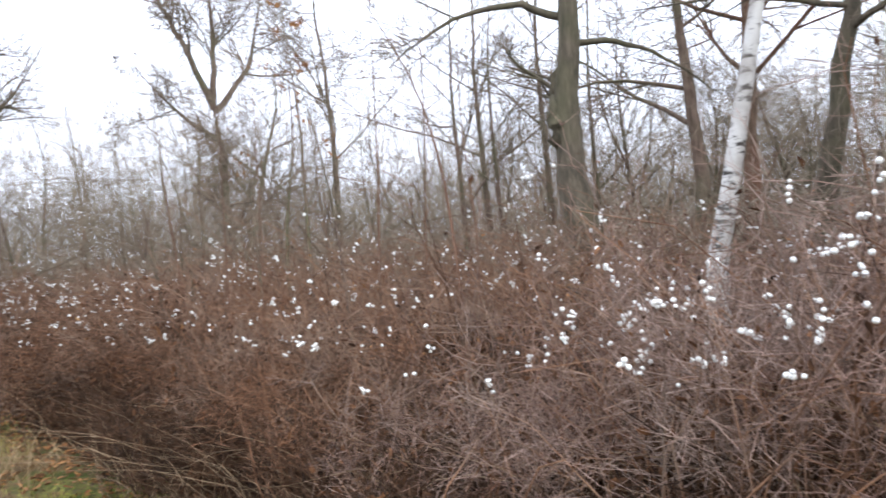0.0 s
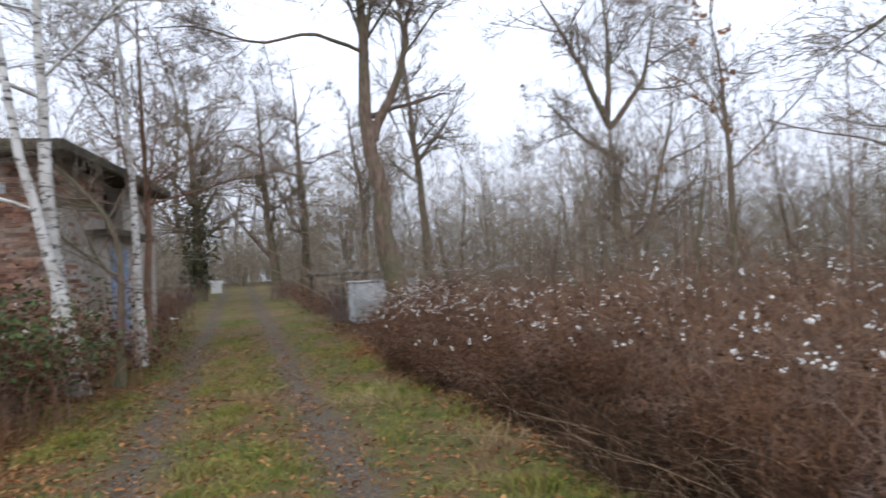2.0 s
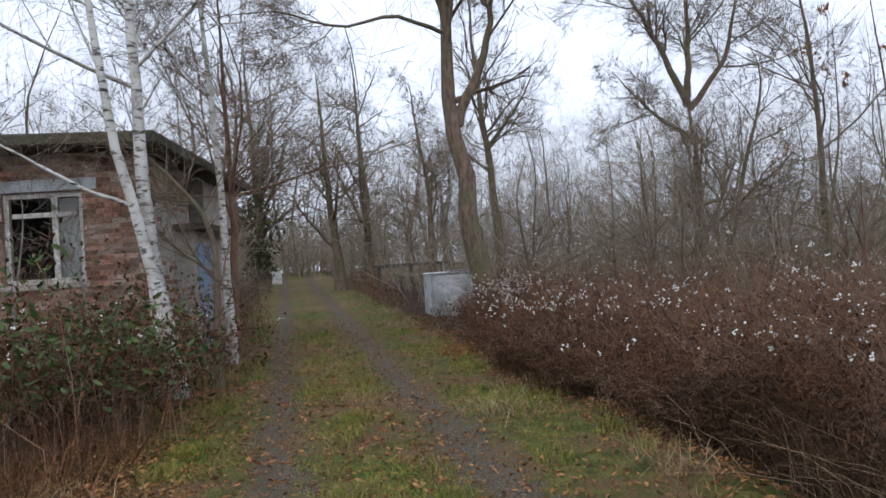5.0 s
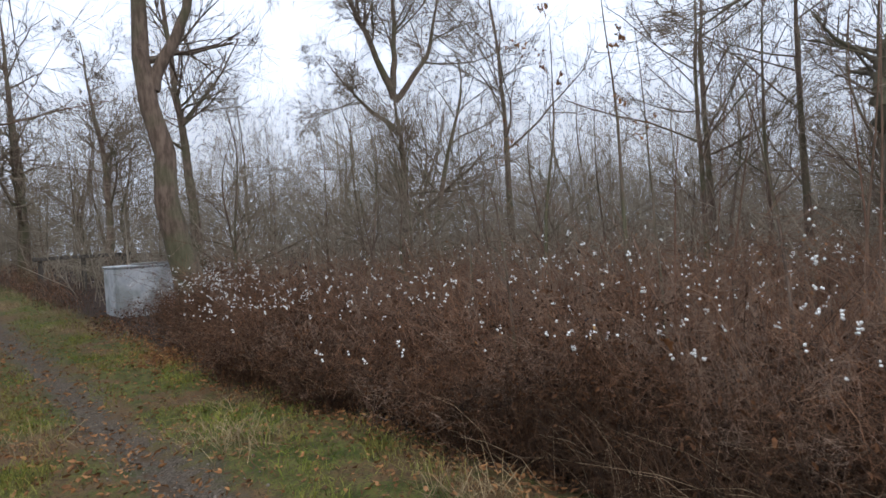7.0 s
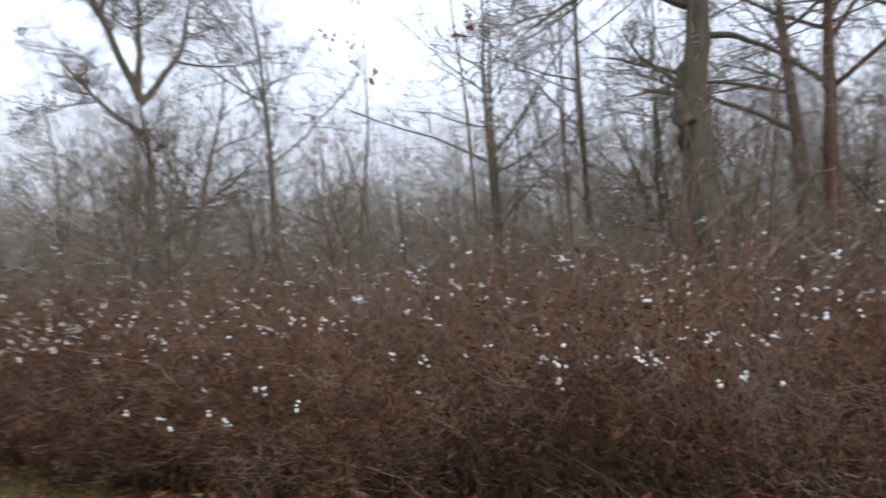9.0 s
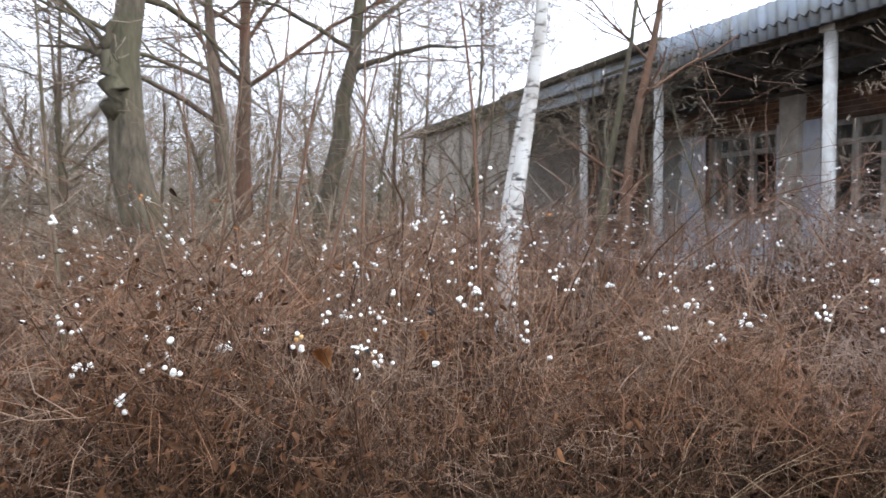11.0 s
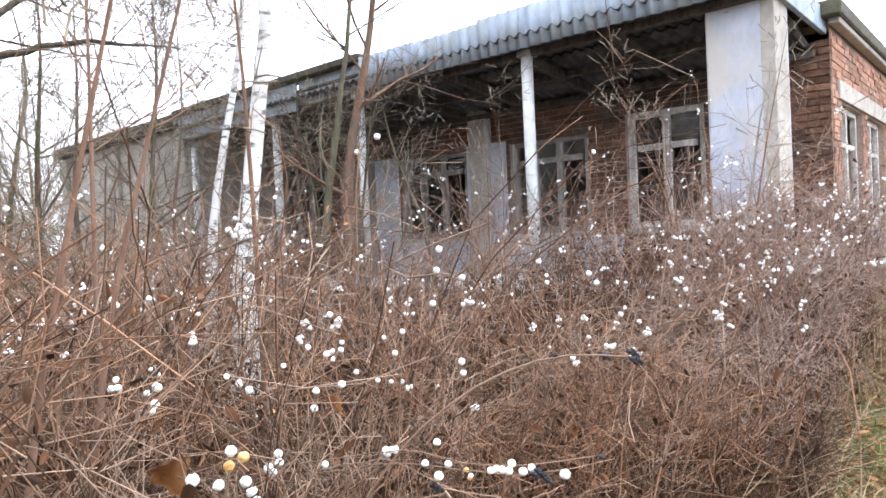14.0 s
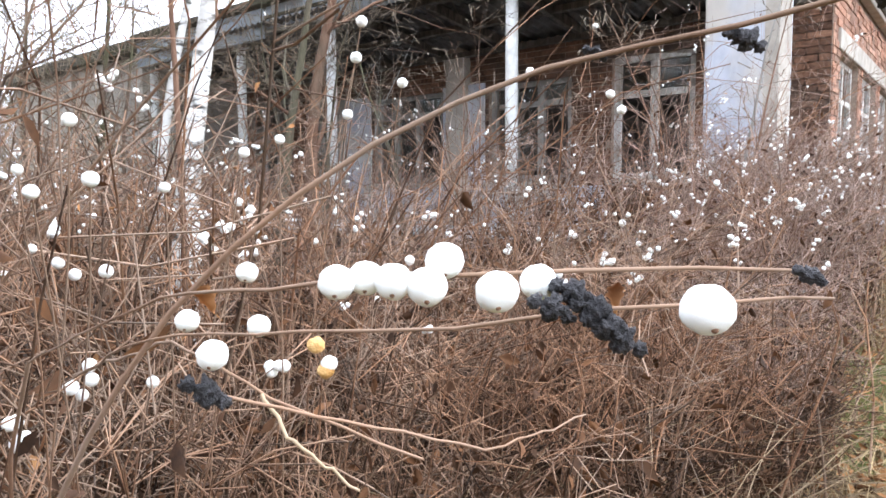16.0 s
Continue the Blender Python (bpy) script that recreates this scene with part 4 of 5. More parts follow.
tagged(stalks, "bleached dry stalks at the foot of the bushes", "dry grass", kind="stuff")


# ---- bramble bank beside the track ----
g = np.random.default_rng(91)
BANK = [(-3.5, 6.7), (-2.7, 7.3), (-3.6, 7.8), (-2.6, 8.2), (-3.3, 8.9), (-2.6, 9.2), (-4.3, 6.3), (-4.4, 7.6), (-4.2, 9), (-3.4, 10), (-4.6, 10.2), (-5.4, 8.4), (-5.6, 6.8), (-5.8, 10), (-6.6, 9), (-2.6, 10.1), (-2.1, 8.0), (-2.0, 8.9), (-1.95, 9.7), (-1.9, 10.5), (-1.9, 11.3), (-2.2, 11.9), (-3.0, 11.3), (-4.0, 11.4)]
for i, (x, y) in enumerate(BANK):
    k = 38
    bx, by = x + g.normal(0, 0.3, k), y + g.normal(0, 0.3, k)
    P, R = stems_at(bx, by, g, 1.36)
    P[:, :, 0] += 0.12 * np.linspace(0, 1, 5)
    q, s = twigs_on(P, R, g, 7)
    b = tagged(new("bramble_bush"), "tangled bramble with dark green and reddish-brown leaves", "bush", "brambles before the brick house")
    piece("cane_tangle", mesh_from("cane_tangle", *join(tubes(P, R, 4), tubes(q, s, 3)), mat=STEM), b)["kind"] = "stuff"
    green = 300 if x > -3.4 and 6.0 < y < 9.6 else 70
    pts = np.concatenate([q[:, -1], q[:, -2], P[:, 3]])
    lv, lf = flakes(pts[g.integers(0, len(pts), green)] + g.normal(0, 0.06, (green, 3)) + (0, 0, 0.04), 0.095, g, 0.3)
    piece("foliage", mesh_from("foliage", lv, tris=lf, mat=GREENLEAF), b, "dark green bramble leaves")["kind"] = "stuff"
    lv, lf = flakes(pts[g.integers(0, len(pts), 420)] + g.normal(0, 0.07, (420, 3)) - (0, 0, 0.1), 0.07, g, 0.6)
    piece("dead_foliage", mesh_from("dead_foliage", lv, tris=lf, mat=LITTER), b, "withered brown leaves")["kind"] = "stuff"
    if y > 6.5:
        bp, br = berry_places(q, g, 0.05)
        v, f = balls(bp, br)
        piece("fruit", mesh_from("fruit", v, tris=f, mat=BERRY), b, "white berries")["kind"] = "stuff"

# ---- grass, straw and fallen leaves on the verges ----
g = np.random.default_rng(5)


def blades(bx, by, hmin, hmax, w, lean):
    n = len(bx)
    h = g.uniform(hmin, hmax, n)
    a = g.uniform(0, 2 * np.pi, n)
    wd = np.stack([np.cos(a), np.sin(a), 0 * a], 1) * (w * g.uniform(0.6, 1.3, n))[:, None]
    d = np.concatenate([g.normal(0, lean, (n, 2)), np.ones((n, 1))], 1) * h[:, None]
    base = np.stack([bx, by, height(bx, by) - 0.01], 1)
    mid = base + d * 0.6
    tip = base + d * np.array([1.7, 1.7, 0.85])
    v = np.stack([base - wd, base + wd, mid + wd * 0.7, mid - wd * 0.7, tip], 1).reshape(-1, 3)
    i = np.arange(n) * 5
    return v, np.stack([i, i + 1, i + 2, i + 3], 1), np.stack([i + 3, i + 2, i + 4], 1)


n = 85000
by = 1.0 + g.beta(1.1, 2.2, n) * 24
kind = g.random(n)
bx = np.where(kind < 0.34, g.normal(0.2, 0.33, n), np.where(kind < 0.66, g.normal(2.05, 0.42, n), g.normal(-1.5, 0.35, n)))
near = (np.abs(bx - 1.02) > 0.16) & (np.abs(bx + 0.6) > 0.14) & (bx < 3.0) & ~((bx > 1.3) & (by < 3.0))
patch = np.sin(1.9 * bx + 1.3 * by) + np.sin(2.7 * by - 1.1 * bx) + 0.8 * np.sin(6.1 * bx - 2.3 * by) + g.normal(0, 0.45, n) > 0.0
bx, by = bx[near & patch], by[near & patch]
tuft = 1 + 1.1 * (np.sin(5.1 * bx + 3.3 * by) * np.sin(4.3 * by - 2.9 * bx) > 0.45)
v, qd, tr = blades(bx, by, 0.03, 0.085, 0.0032, 0.65)
lift_up = np.repeat(tuft, 5)
v[:, 2] = height(v[:, 0], v[:, 1]) - 0.01 + (v[:, 2] - height(v[:, 0], v[:, 1]) + 0.01) * lift_up
tagged(new("grass", mesh_from("grass", v, qd, tr, GRASS)), "short winter grass, green and yellowed", "grass", kind="stuff")
n = 30000
by = 1.5 + g.beta(1.1, 2.0, n) * 24
bx = g.uniform(-2.2, 2.9, n)
free = (np.abs(bx - 1.02) > 0.2) & (np.abs(bx + 0.6) > 0.18) & (np.sin(1.9 * bx + 1.3 * by) + np.sin(2.7 * by - 1.1 * bx) + g.normal(0, 0.7, n) < 0.2)
v, qd, tr = blades(bx[free], by[free], 0.025, 0.075, 0.0028, 0.9)
tagged(new("grass", mesh_from("grass", v, qd, tr, RUSTGRASS)), "withered brown grass between the green patches", "grass", kind="stuff")
n = 14000
by = g.uniform(-3.5, 3.4, n)
bx = g.uniform(1.2, 3.0, n)
green = g.random(n) < 0.22
v, qd, tr = blades(bx[green], by[green], 0.03, 0.08, 0.003, 0.8)
tagged(new("grass", mesh_from("grass", v, qd, tr, RUSTGRASS)), "rust-brown grass on the slope below the building", "grass", kind="stuff")
bx, by = bx[~green], by[~green]
v, qd, tr = blades(bx, by, 0.04, 0.13, 0.003, 0.8)
tagged(new("grass", mesh_from("grass", v, qd, tr, STRAW)), "yellowed winter grass on the slope below the building", "grass", kind="stuff")
for cx, cy, k in [(1.64, 7.64, 160), (1.75, 7.3, 90), (-0.3, 11.5, 120), (-0.15, 14.2, 120), (2.25, 5.2, 150), (2.1, 8.9, 70), (2.2, 20, 200), (1.9, 24, 220), (2.0, 17, 160), (-2.0, 5.5, 170), (-2.2, 6.0, 120), (-2.3, 5.0, 150), (0.3, 9, 60), (2.0, 28, 200), (-1.6, 20, 150)]:
    v, qd, tr = blades(cx + g.normal(0, 0.11 + 0.008 * cy, k), cy + g.normal(0, 0.14 + 0.012 * cy, k), 0.1, 0.26, 0.003, 0.9)
    tagged(new("grass_tuft", mesh_from("grass_tuft", v, qd, tr, STRAW)), "straw-coloured dead grass tuft on the verge", "grass tuft", "dead grass tufts", "stuff")
n = 16000
by = 2 + g.beta(1.0, 1.8, n) * 18
bx = np.where(g.random(n) < 0.4, g.normal(0.2, 1.2, n), np.where(g.random(n) < 0.62, g.normal(-1.8, 0.45, n), g.normal(2.75, 0.3, n)))
bx = np.concatenate([bx, g.uniform(1.2, 2.9, 3200), g.normal(2.5, 0.3, 900), g.normal(-2.2, 0.5, 2200)])
by = np.concatenate([by, g.uniform(-3.2, 3.2, 3200), g.normal(12.4, 0.5, 900), g.normal(5.6, 0.9, 2200)])
lv, lf = flakes(np.stack([bx, by, height(bx, by) + 0.012], 1), 0.065, g, 0.0)
lv[:, 2] = np.minimum(lv[:, 2], height(lv[:, 0], lv[:, 1]) + 0.035)
lv[:, 2] = np.maximum(lv[:, 2], height(lv[:, 0], lv[:, 1]) + 0.004)
tagged(new("fallen_leaves", mesh_from("fallen_leaves", lv, tris=lf, mat=DEADLEAF)), "brown fallen leaves strewn over the track", "fallen leaves", kind="stuff")
n = 1500
by = 2 + g.beta(1.0, 1.7, n) * 14
bx = np.where(g.random(n) < 0.5, g.normal(-0.6, 0.2, n), g.normal(1.02, 0.24, n))
v, f = balls(np.stack([bx, by, height(bx, by) + 0.002], 1), g.uniform(0.004, 0.013, n))
tagged(new("gravel", mesh_from("gravel", v, tris=f, mat=STONE)), "small pale stones pressed into the ruts", "gravel", kind="stuff")


for cx, cy, k in [(-2.3, 6.7, 260), (-2.7, 7.0, 260), (-3.0, 6.4, 240), (-2.1, 7.5, 200), (-3.4, 6.9, 240), (-2.6, 6.1, 200), (-3.2, 5.8, 200)]:
    v, qd, tr = blades(cx + g.normal(0, 0.22, k), cy + g.normal(0, 0.2, k), 0.15, 0.5, 0.0035, 0.6)
    tagged(new("grass_tuft", mesh_from("grass_tuft", v, qd, tr, RUSTGRASS)), "rust-brown dead grass clump at the foot of the brambles", "grass tuft", "rust-brown grass clumps", "stuff")
v, f = flakes(IVY_AT, 0.2, g, 0.6)
piece("ivy", mesh_from("ivy", v, tris=f, mat=IVY), ivied, "dark evergreen ivy round the trunk")["kind"] = "stuff"


# ---- walls of brick ----
def brick_mesh(mat):
    bm = box((-0.5, -0.5, -0.5), (0.5, 0.5, 0.5))
    me = bpy.data.meshes.new("brick")
    bm.to_mesh(me)
    bm.free()
    me.materials.append(mat)
    return me


CLEAN = brick_mesh(BRICK), BRICKS
SHADED = brick_mesh(SHADEBRICK), SHADEBRICKS
CRUMBLED = brick_mesh(OLDBRICK), OLDBRICKS


def clip_spans(lo, hi, holes):
    spans = [(lo, hi)]
    for a, b in holes:
        spans = [s for x, y in spans for s in ((x, min(y, a)), (max(x, b), y)) if s[1] - s[0] > 0.03]
    return spans


def brickwork(wall, origin, along, out, u0, u1, z0, z1, holes, near, seed, stretch=0.25, course=0.083, kind=CLEAN, lost=0.006):
    """Courses of single bricks standing proud of the mortar of a wall: parts inside the stretch near, the rest one mesh."""
    g = np.random.default_rng(seed)
    along, out, origin = Vector(along), Vector(out), Vector(origin)
    up = Vector((0, 0, 1))
    turn = Matrix((along, out, up)).transposed().to_4x4()
    rest, count = bmesh.new(), 0
    for j in range(int((z1 - z0) / course)):
        zc = z0 + (j + 0.5) * course
        cut = [(a, b) for a, b, c, d in holes if c < zc < d]
        u = u0 - (j % 2) * stretch / 2
        while u < u1:
            for a, b in clip_spans(max(u, u0), min(u + stretch, u1), cut):
                if g.random() < lost:
                    continue
                w, dep = b - a - 0.011, 0.05
                off = g.uniform(-0.006, 0.007) * (1 + 60 * lost)
                m = Matrix.Translation(origin + along * (a + b) / 2 + out * (off - dep / 2 + 0.012) + up * zc) @ turn @ pose(0, 0, 0, 0, g.normal(0, 0.3), 0) @ Matrix.Diagonal((w, dep, course - 0.012, 1))
                if count < 290 and near[0] < (a + b) / 2 < near[1] and near[2] < zc < near[3]:
                    o = new("brick", kind[0])
                    o.parent = wall
                    o.matrix_basis = m
                    count += 1
                else:
                    bmesh.ops.create_cube(rest, size=1, matrix=m)
            u += stretch
    o = part("brick_course_rest", rest, kind[1], wall)
    o["kind"] = "stuff"


def wall_with_holes(name, parent, mat, origin, along, out, u0, u1, z0, z1, thick, holes):
    """A solid wall cut into blocks round its openings."""
    bm = bmesh.new()
    along, out, origin = Vector(along), Vector(out), Vector(origin)
    us = sorted({u0, u1, *(h[0] for h in holes), *(h[1] for h in holes)})
    zs = sorted({z0, z1, *(h[2] for h in holes), *(h[3] for h in holes)})
    turn = Matrix((along, out, Vector((0, 0, 1)))).transposed().to_4x4()
    for a, b in zip(us, us[1:]):
        run = []
        for c, d in zip(zs, zs[1:]):
            if any(h[0] < (a + b) / 2 < h[1] and h[2] < (c + d) / 2 < h[3] for h in holes):
                continue
            if run and abs(run[-1][1] - c) < 1e-6:
                run[-1][1] = d
            else:
                run.append([c, d])
        for c, d in run:
            m = Matrix.Translation(origin + along * (a + b) / 2 - out * thick / 2 + Vector((0, 0, (c + d) / 2))) @ turn @ Matrix.Diagonal((b - a, thick, d - c, 1))
            bmesh.ops.create_cube(bm, size=1, matrix=m)
    bmesh.ops.remove_doubles(bm, verts=bm.verts, dist=1e-5)
    return part(name, bm, mat, parent)


def window_in(parent, origin, along, out, u0, u1, z0, z1, mullions, transom, frame_mat, broken=(), depth=0.12, bar=0.07):
    """A casement window: frame, bars and panes; panes named in broken are missing."""
    along, out, origin = Vector(along), Vector(out), Vector(origin)
    turn = Matrix.Translation(origin - out * depth) @ Matrix((along, out, Vector((0, 0, 1)))).transposed().to_4x4()
    bm = bmesh.new()
    for a, b, c, d in [(u0, u1, z0, z0 + bar), (u0, u1, z1 - bar, z1), (u0, u0 + bar, z0 + bar, z1 - bar), (u1 - bar, u1, z0 + bar, z1 - bar)]:
        add_box(bm, (a, -0.035, c), (b, 0.035, d), 0.004)
    bmesh.ops.transform(bm, matrix=turn, verts=bm.verts)
    w = part("window", bm, frame_mat, parent, "weathered wooden window frame with flaking paint")
    for mu in mullions:
        b2 = box((mu - bar * 0.55, -0.04, z0 + bar), (mu + bar * 0.55, 0.04, z1 - bar), 0.004)
        bmesh.ops.transform(b2, matrix=turn, verts=b2.verts)
        part("mullion", b2, frame_mat, w)
    xs = [u0 + bar, *mullions, u1 - bar]
    k = 0
    for a, b in zip(xs, xs[1:]):
        rows = [(z0 + bar, transom), (transom, z1 - bar)] if transom else [(z0 + bar, z1 - bar)]
        if transom:
            b2 = box((a + bar * 0.5, -0.036, transom - bar * 0.45), (b - bar * 0.5, 0.036, transom + bar * 0.45), 0.004)
            bmesh.ops.transform(b2, matrix=turn, verts=b2.verts)
            part("transom", b2, frame_mat, w)
        for c, d in rows:
            if k not in broken:
                b2 = box((a + 0.02, -0.003, c + 0.02), (b - 0.02, 0.003, d - 0.02))
                bmesh.ops.transform(b2, matrix=turn, verts=b2.verts)
                p = part("pane", b2, GLASS, w, "dirty glass pane")
                p.visible_shadow = False
            k += 1
    return w


# ---- the long building with the veranda ----
hall = tagged(new("veranda_building"), "derelict long brick building with a corrugated veranda roof", "building")
YF, YB, GZ = -2.25, -4.15, 0.5
bays = [(5.03, 6.12, 1.27, 2.88), (6.72, 8.1, 1.27, 2.72), (9.0, 10.5, 1.27, 2.72), (11.2, 12.2, 0.6, 2.85), (12.7, 14.1, 1.27, 2.95)]
back = wall_with_holes("back_wall", hall, MORTAR, (0, YB, 0), (1, 0, 0), (0, 1, 0), 3.57, 14.5, GZ - 0.1, 3.45, 0.3, bays)
# these bricks are coloured dark for the shade under the veranda roof
brickwork(back, (0, YB, 0), (1, 0, 0), (0, 1, 0), 3.57, 14.4, 0.62, 3.42, bays, (3.6, 6.8, 1.0, 3.4), 1, kind=SHADED, lost=0.01)
side_holes = [(-5.95, -4.6, 1.2, 2.68), (-7.65, -6.3, 1.2, 2.68), (-9.4, -8.0, 1.2, 2.68)]
side = wall_with_holes("side_wall", hall, MORTAR, (3.57, 0, 0), (0, 1, 0), (-1, 0, 0), -10.0, YB, GZ - 0.1, 3.55, 0.3, side_holes)
brickwork(side, (3.57, 0, 0), (0, 1, 0), (-1, 0, 0), -10.0, YB - 0.02, 1.2, 3.52, side_holes, (-7, -4.1, 1.2, 3.6), 2)
part("lintel_beam", box((3.53, -9.6, 2.7), (3.6, -4.45, 2.93), 0.008), BEIGE, hall, "pale concrete lintel over the side windows")
part("sill", box((3.44, -9.5, 1.13), (3.62, -4.5, 1.2), 0.008), BEIGE, hall, "worn concrete window sill")
part("plinth", box((3.52, -10.0, 0.3), (3.6, -4.2, 1.12), 0.006), PLASTER, hall, "pale blue-grey plastered plinth")
for (a, b, c, d), br in zip(side_holes, ((1, 3), (0,), (2,))):
    window_in(hall, (3.57, 0, 0), (0, 1, 0), (-1, 0, 0), a, b, c, d, [(a + b) / 2], 2.2, WHITEWOOD, br, 0.1)
for i, (a, b, c, d) in enumerate(bays):
    if i != 3:
        window_in(hall, (0, YB, 0), (1, 0, 0), (0, 1, 0), a, b, c, d, [(a + b) / 2] if i == 0 else [a + (b - a) * 0.38, a + (b - a) * 0.7], 2.38, WHITEWOOD if i == 0 else GREYWOOD, (0, 2) if i == 0 else (0,), 0.1, 0.09)
        part("sill", box((a - 0.06, YB - 0.1, c - 0.07), (b + 0.06, YB + 0.08, c), 0.006), BEIGE, hall)
part("wall_panel", box((8.3, YB + 0.02, 0.6), (11.1, YB + 0.05, 1.2), 0.005), PLASTER, hall, "grey-blue plaster under the windows")
part("wall_panel", box((6.2, YB + 0.024, 0.6), (8.28, YB + 0.055, 1.2), 0.005), PLASTER, hall, "grey-blue plaster under the windows")
part("wall_panel", box((8.15, YB + 0.026, 1.2), (8.95, YB + 0.06, 2.75), 0.005), PLASTER, hall, "grey-blue plaster between the windows")
part("wall_panel", box((10.55, YB + 0.026, 1.2), (11.15, YB + 0.06, 2.75), 0.005), PLASTER, hall, "grey-blue plaster between the windows")
part("pilaster", box((8.45, YB - 0.02, 0.6), (8.8, YB + 0.18, 3.3), 0.01), BEIGE, hall, "grey plastered pilaster")
part("door_leaf", box((11.25, YB - 0.2, 0.6), (12.15, YB - 0.15, 2.8), 0.006), GREYWOOD, hall, "grey weathered wooden door")
pil = bmesh.new()
add_box(pil, (3.66, YF - 0.5, 0.2), (4.31, YF, 3.46), 0.018)
part("corner_strip", box((3.655, YF - 0.44, 1.0), (3.78, YF + 0.006, 3.44), 0.004), BEIGE, hall, "cream strip where the blue paint is worn off")
part("pillar", pil, PLASTER, hall, "wide pillar in flaking blue-white plaster")
for x in (6.46, 9.48, 11.6, 14.3):
    bm = bmesh.new()
    bmesh.ops.create_cone(bm, cap_ends=True, segments=14, radius1=0.072, radius2=0.072, depth=3.1, matrix=Matrix.Translation((x, YF, 1.95)))
    add_box(bm, (x - 0.09, YF - 0.09, 3.42), (x + 0.09, YF + 0.09, 3.49), 0.005)
    part("post", bm, POSTPAINT, hall, "round white-painted veranda post, paint flaking", True)


def corrugated(x0, x1, p0, p1, amp, pitch, thick=0.007):
    """A wavy sheet between two edges at (y, z), waves side by side along x."""
    k = int((x1 - x0) / pitch * 10)
    xs = np.linspace(x0, x1, k)
    d = np.array([0, p1[0] - p0[0], p1[1] - p0[1]])
    d /= np.linalg.norm(d)
    nrm = np.array([0, -d[2], d[1]])
    w = amp * np.cos(2 * np.pi * xs / pitch)
    rows = []
    for p in (p0, p1):
        for s in (0, thick):
            rows.append(np.stack([xs, p[0] + nrm[1] * (w + s), p[1] + nrm[2] * (w + s)], 1))
    v = np.concatenate(rows)
    i = np.arange(k - 1)
    q = [np.stack([i + a * k, i + 1 + a * k, i + 1 + b * k, i + b * k], 1) for a, b in ((0, 2), (3, 1), (1, 0), (2, 3))]
    return v, np.concatenate(q)


for i, x in enumerate(np.arange(3.75, 9.2, 1.08)):
    ob = piece("fascia_sheet", mesh_from("fascia_sheet", *corrugated(x, min(x + 1.1, 9.2), (YF + 0.26 + 0.006 * (i % 2), 3.46), (YF + 0.28 + 0.006 * (i % 2), 3.9 + 0.02 * (i % 3)), 0.022, 0.146), mat=SHEET), hall, "corrugated grey-blue fibre-cement sheet")
part("fascia_board", box((10.75, YF + 0.16, 3.42), (14.5, YF + 0.21, 3.86), 0.006), SHEET, hall, "flat grey-blue fascia board")
part("fascia_beam", box((9.2, YF + 0.05, 3.5), (14.5, YF + 0.15, 3.66), 0.006), GREYWOOD, hall)
part("fascia_board", box((9.2, YF + 0.1, 3.55), (10.74, YF + 0.155, 3.9), 0.006), SHEET, hall, "flat grey-blue fascia board, stained")
part("roof_edge", box((9.15, YF + 0.0, 3.88), (14.6, YF + 0.3, 4.0), 0.02), FELT, hall, "mossy rotten roof edge")
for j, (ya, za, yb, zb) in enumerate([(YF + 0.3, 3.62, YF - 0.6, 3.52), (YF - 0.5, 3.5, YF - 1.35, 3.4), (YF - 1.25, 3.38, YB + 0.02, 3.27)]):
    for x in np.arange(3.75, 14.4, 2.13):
        piece("roof_sheet", mesh_from("roof_sheet", *corrugated(x, x + 2.12, (ya, za), (yb, zb), 0.022, 0.146), mat=SOFFIT), hall, "blotchy corrugated roof sheet, coloured dark for the shade beneath")
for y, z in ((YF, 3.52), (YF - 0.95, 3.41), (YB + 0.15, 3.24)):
    part("purlin", box((3.7, y - 0.05, z - 0.1), (14.4, y + 0.05, z - 0.02), 0.006), DARKWOOD, hall)
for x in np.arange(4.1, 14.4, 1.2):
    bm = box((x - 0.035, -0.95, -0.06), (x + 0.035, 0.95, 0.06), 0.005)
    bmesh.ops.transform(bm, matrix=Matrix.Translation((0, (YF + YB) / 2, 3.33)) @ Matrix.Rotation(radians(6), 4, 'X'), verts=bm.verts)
    part("rafter", bm, DARKWOOD, hall)
# unseen deck added above the sheets to keep sky light out
part("roof_deck", box((3.68, YB - 0.2, 3.7), (14.5, YF + 0.18, 3.75), 0.006), FELT, hall)
part("verge_board", box((3.6, YB - 0.3, 3.42), (3.66, YF + 0.25, 3.7), 0.005), SHEET, hall, "pale board closing the veranda roof end")
part("roof", box((3.4, -10.1, 3.56), (20.9, YB + 0.25, 3.74), 0.02), FELT, hall, "flat felt roof, mossy at the edge")
part("roof_band", box((3.44, -10.05, 3.5), (3.56, YB + 0.1, 3.66), 0.01), BEIGE, hall)
part("veranda_floor", box((3.6, YB - 0.1, 0.2), (14.5, YF + 0.1, 0.62), 0.02), CONCRETE, hall)
# closed end of the building
end = wall_with_holes("end_wall", hall, BEIGE, (0, YF, 0), (1, 0, 0), (0, 1, 0), 14.5, 20.8, 0.2, 3.72, 0.3, [])
for x in (14.7, 16.2, 17.7, 19.2, 20.6):
    part("pilaster", box((x - 0.14, YF + 0.003, 0.3), (x + 0.14, YF + 0.09, 3.7), 0.01), BEIGE, hall, "flat rendered pilaster")
part("end_roof", box((14.45, -10, 3.74), (20.95, YF + 0.2, 3.98), 0.02), FELT, hall)
part("end_return", box((14.5, YB, 0.3), (14.75, YF - 0.3, 3.7)), BEIGE, hall)
part("far_wall", box((20.5, -10, 0.2), (20.8, YF - 0.3, 3.72)), BEIGE, hall)
part("rear_wall", box((3.57, -10.3, 0.2), (20.8, -10.0, 3.55)), BEIGE, hall)
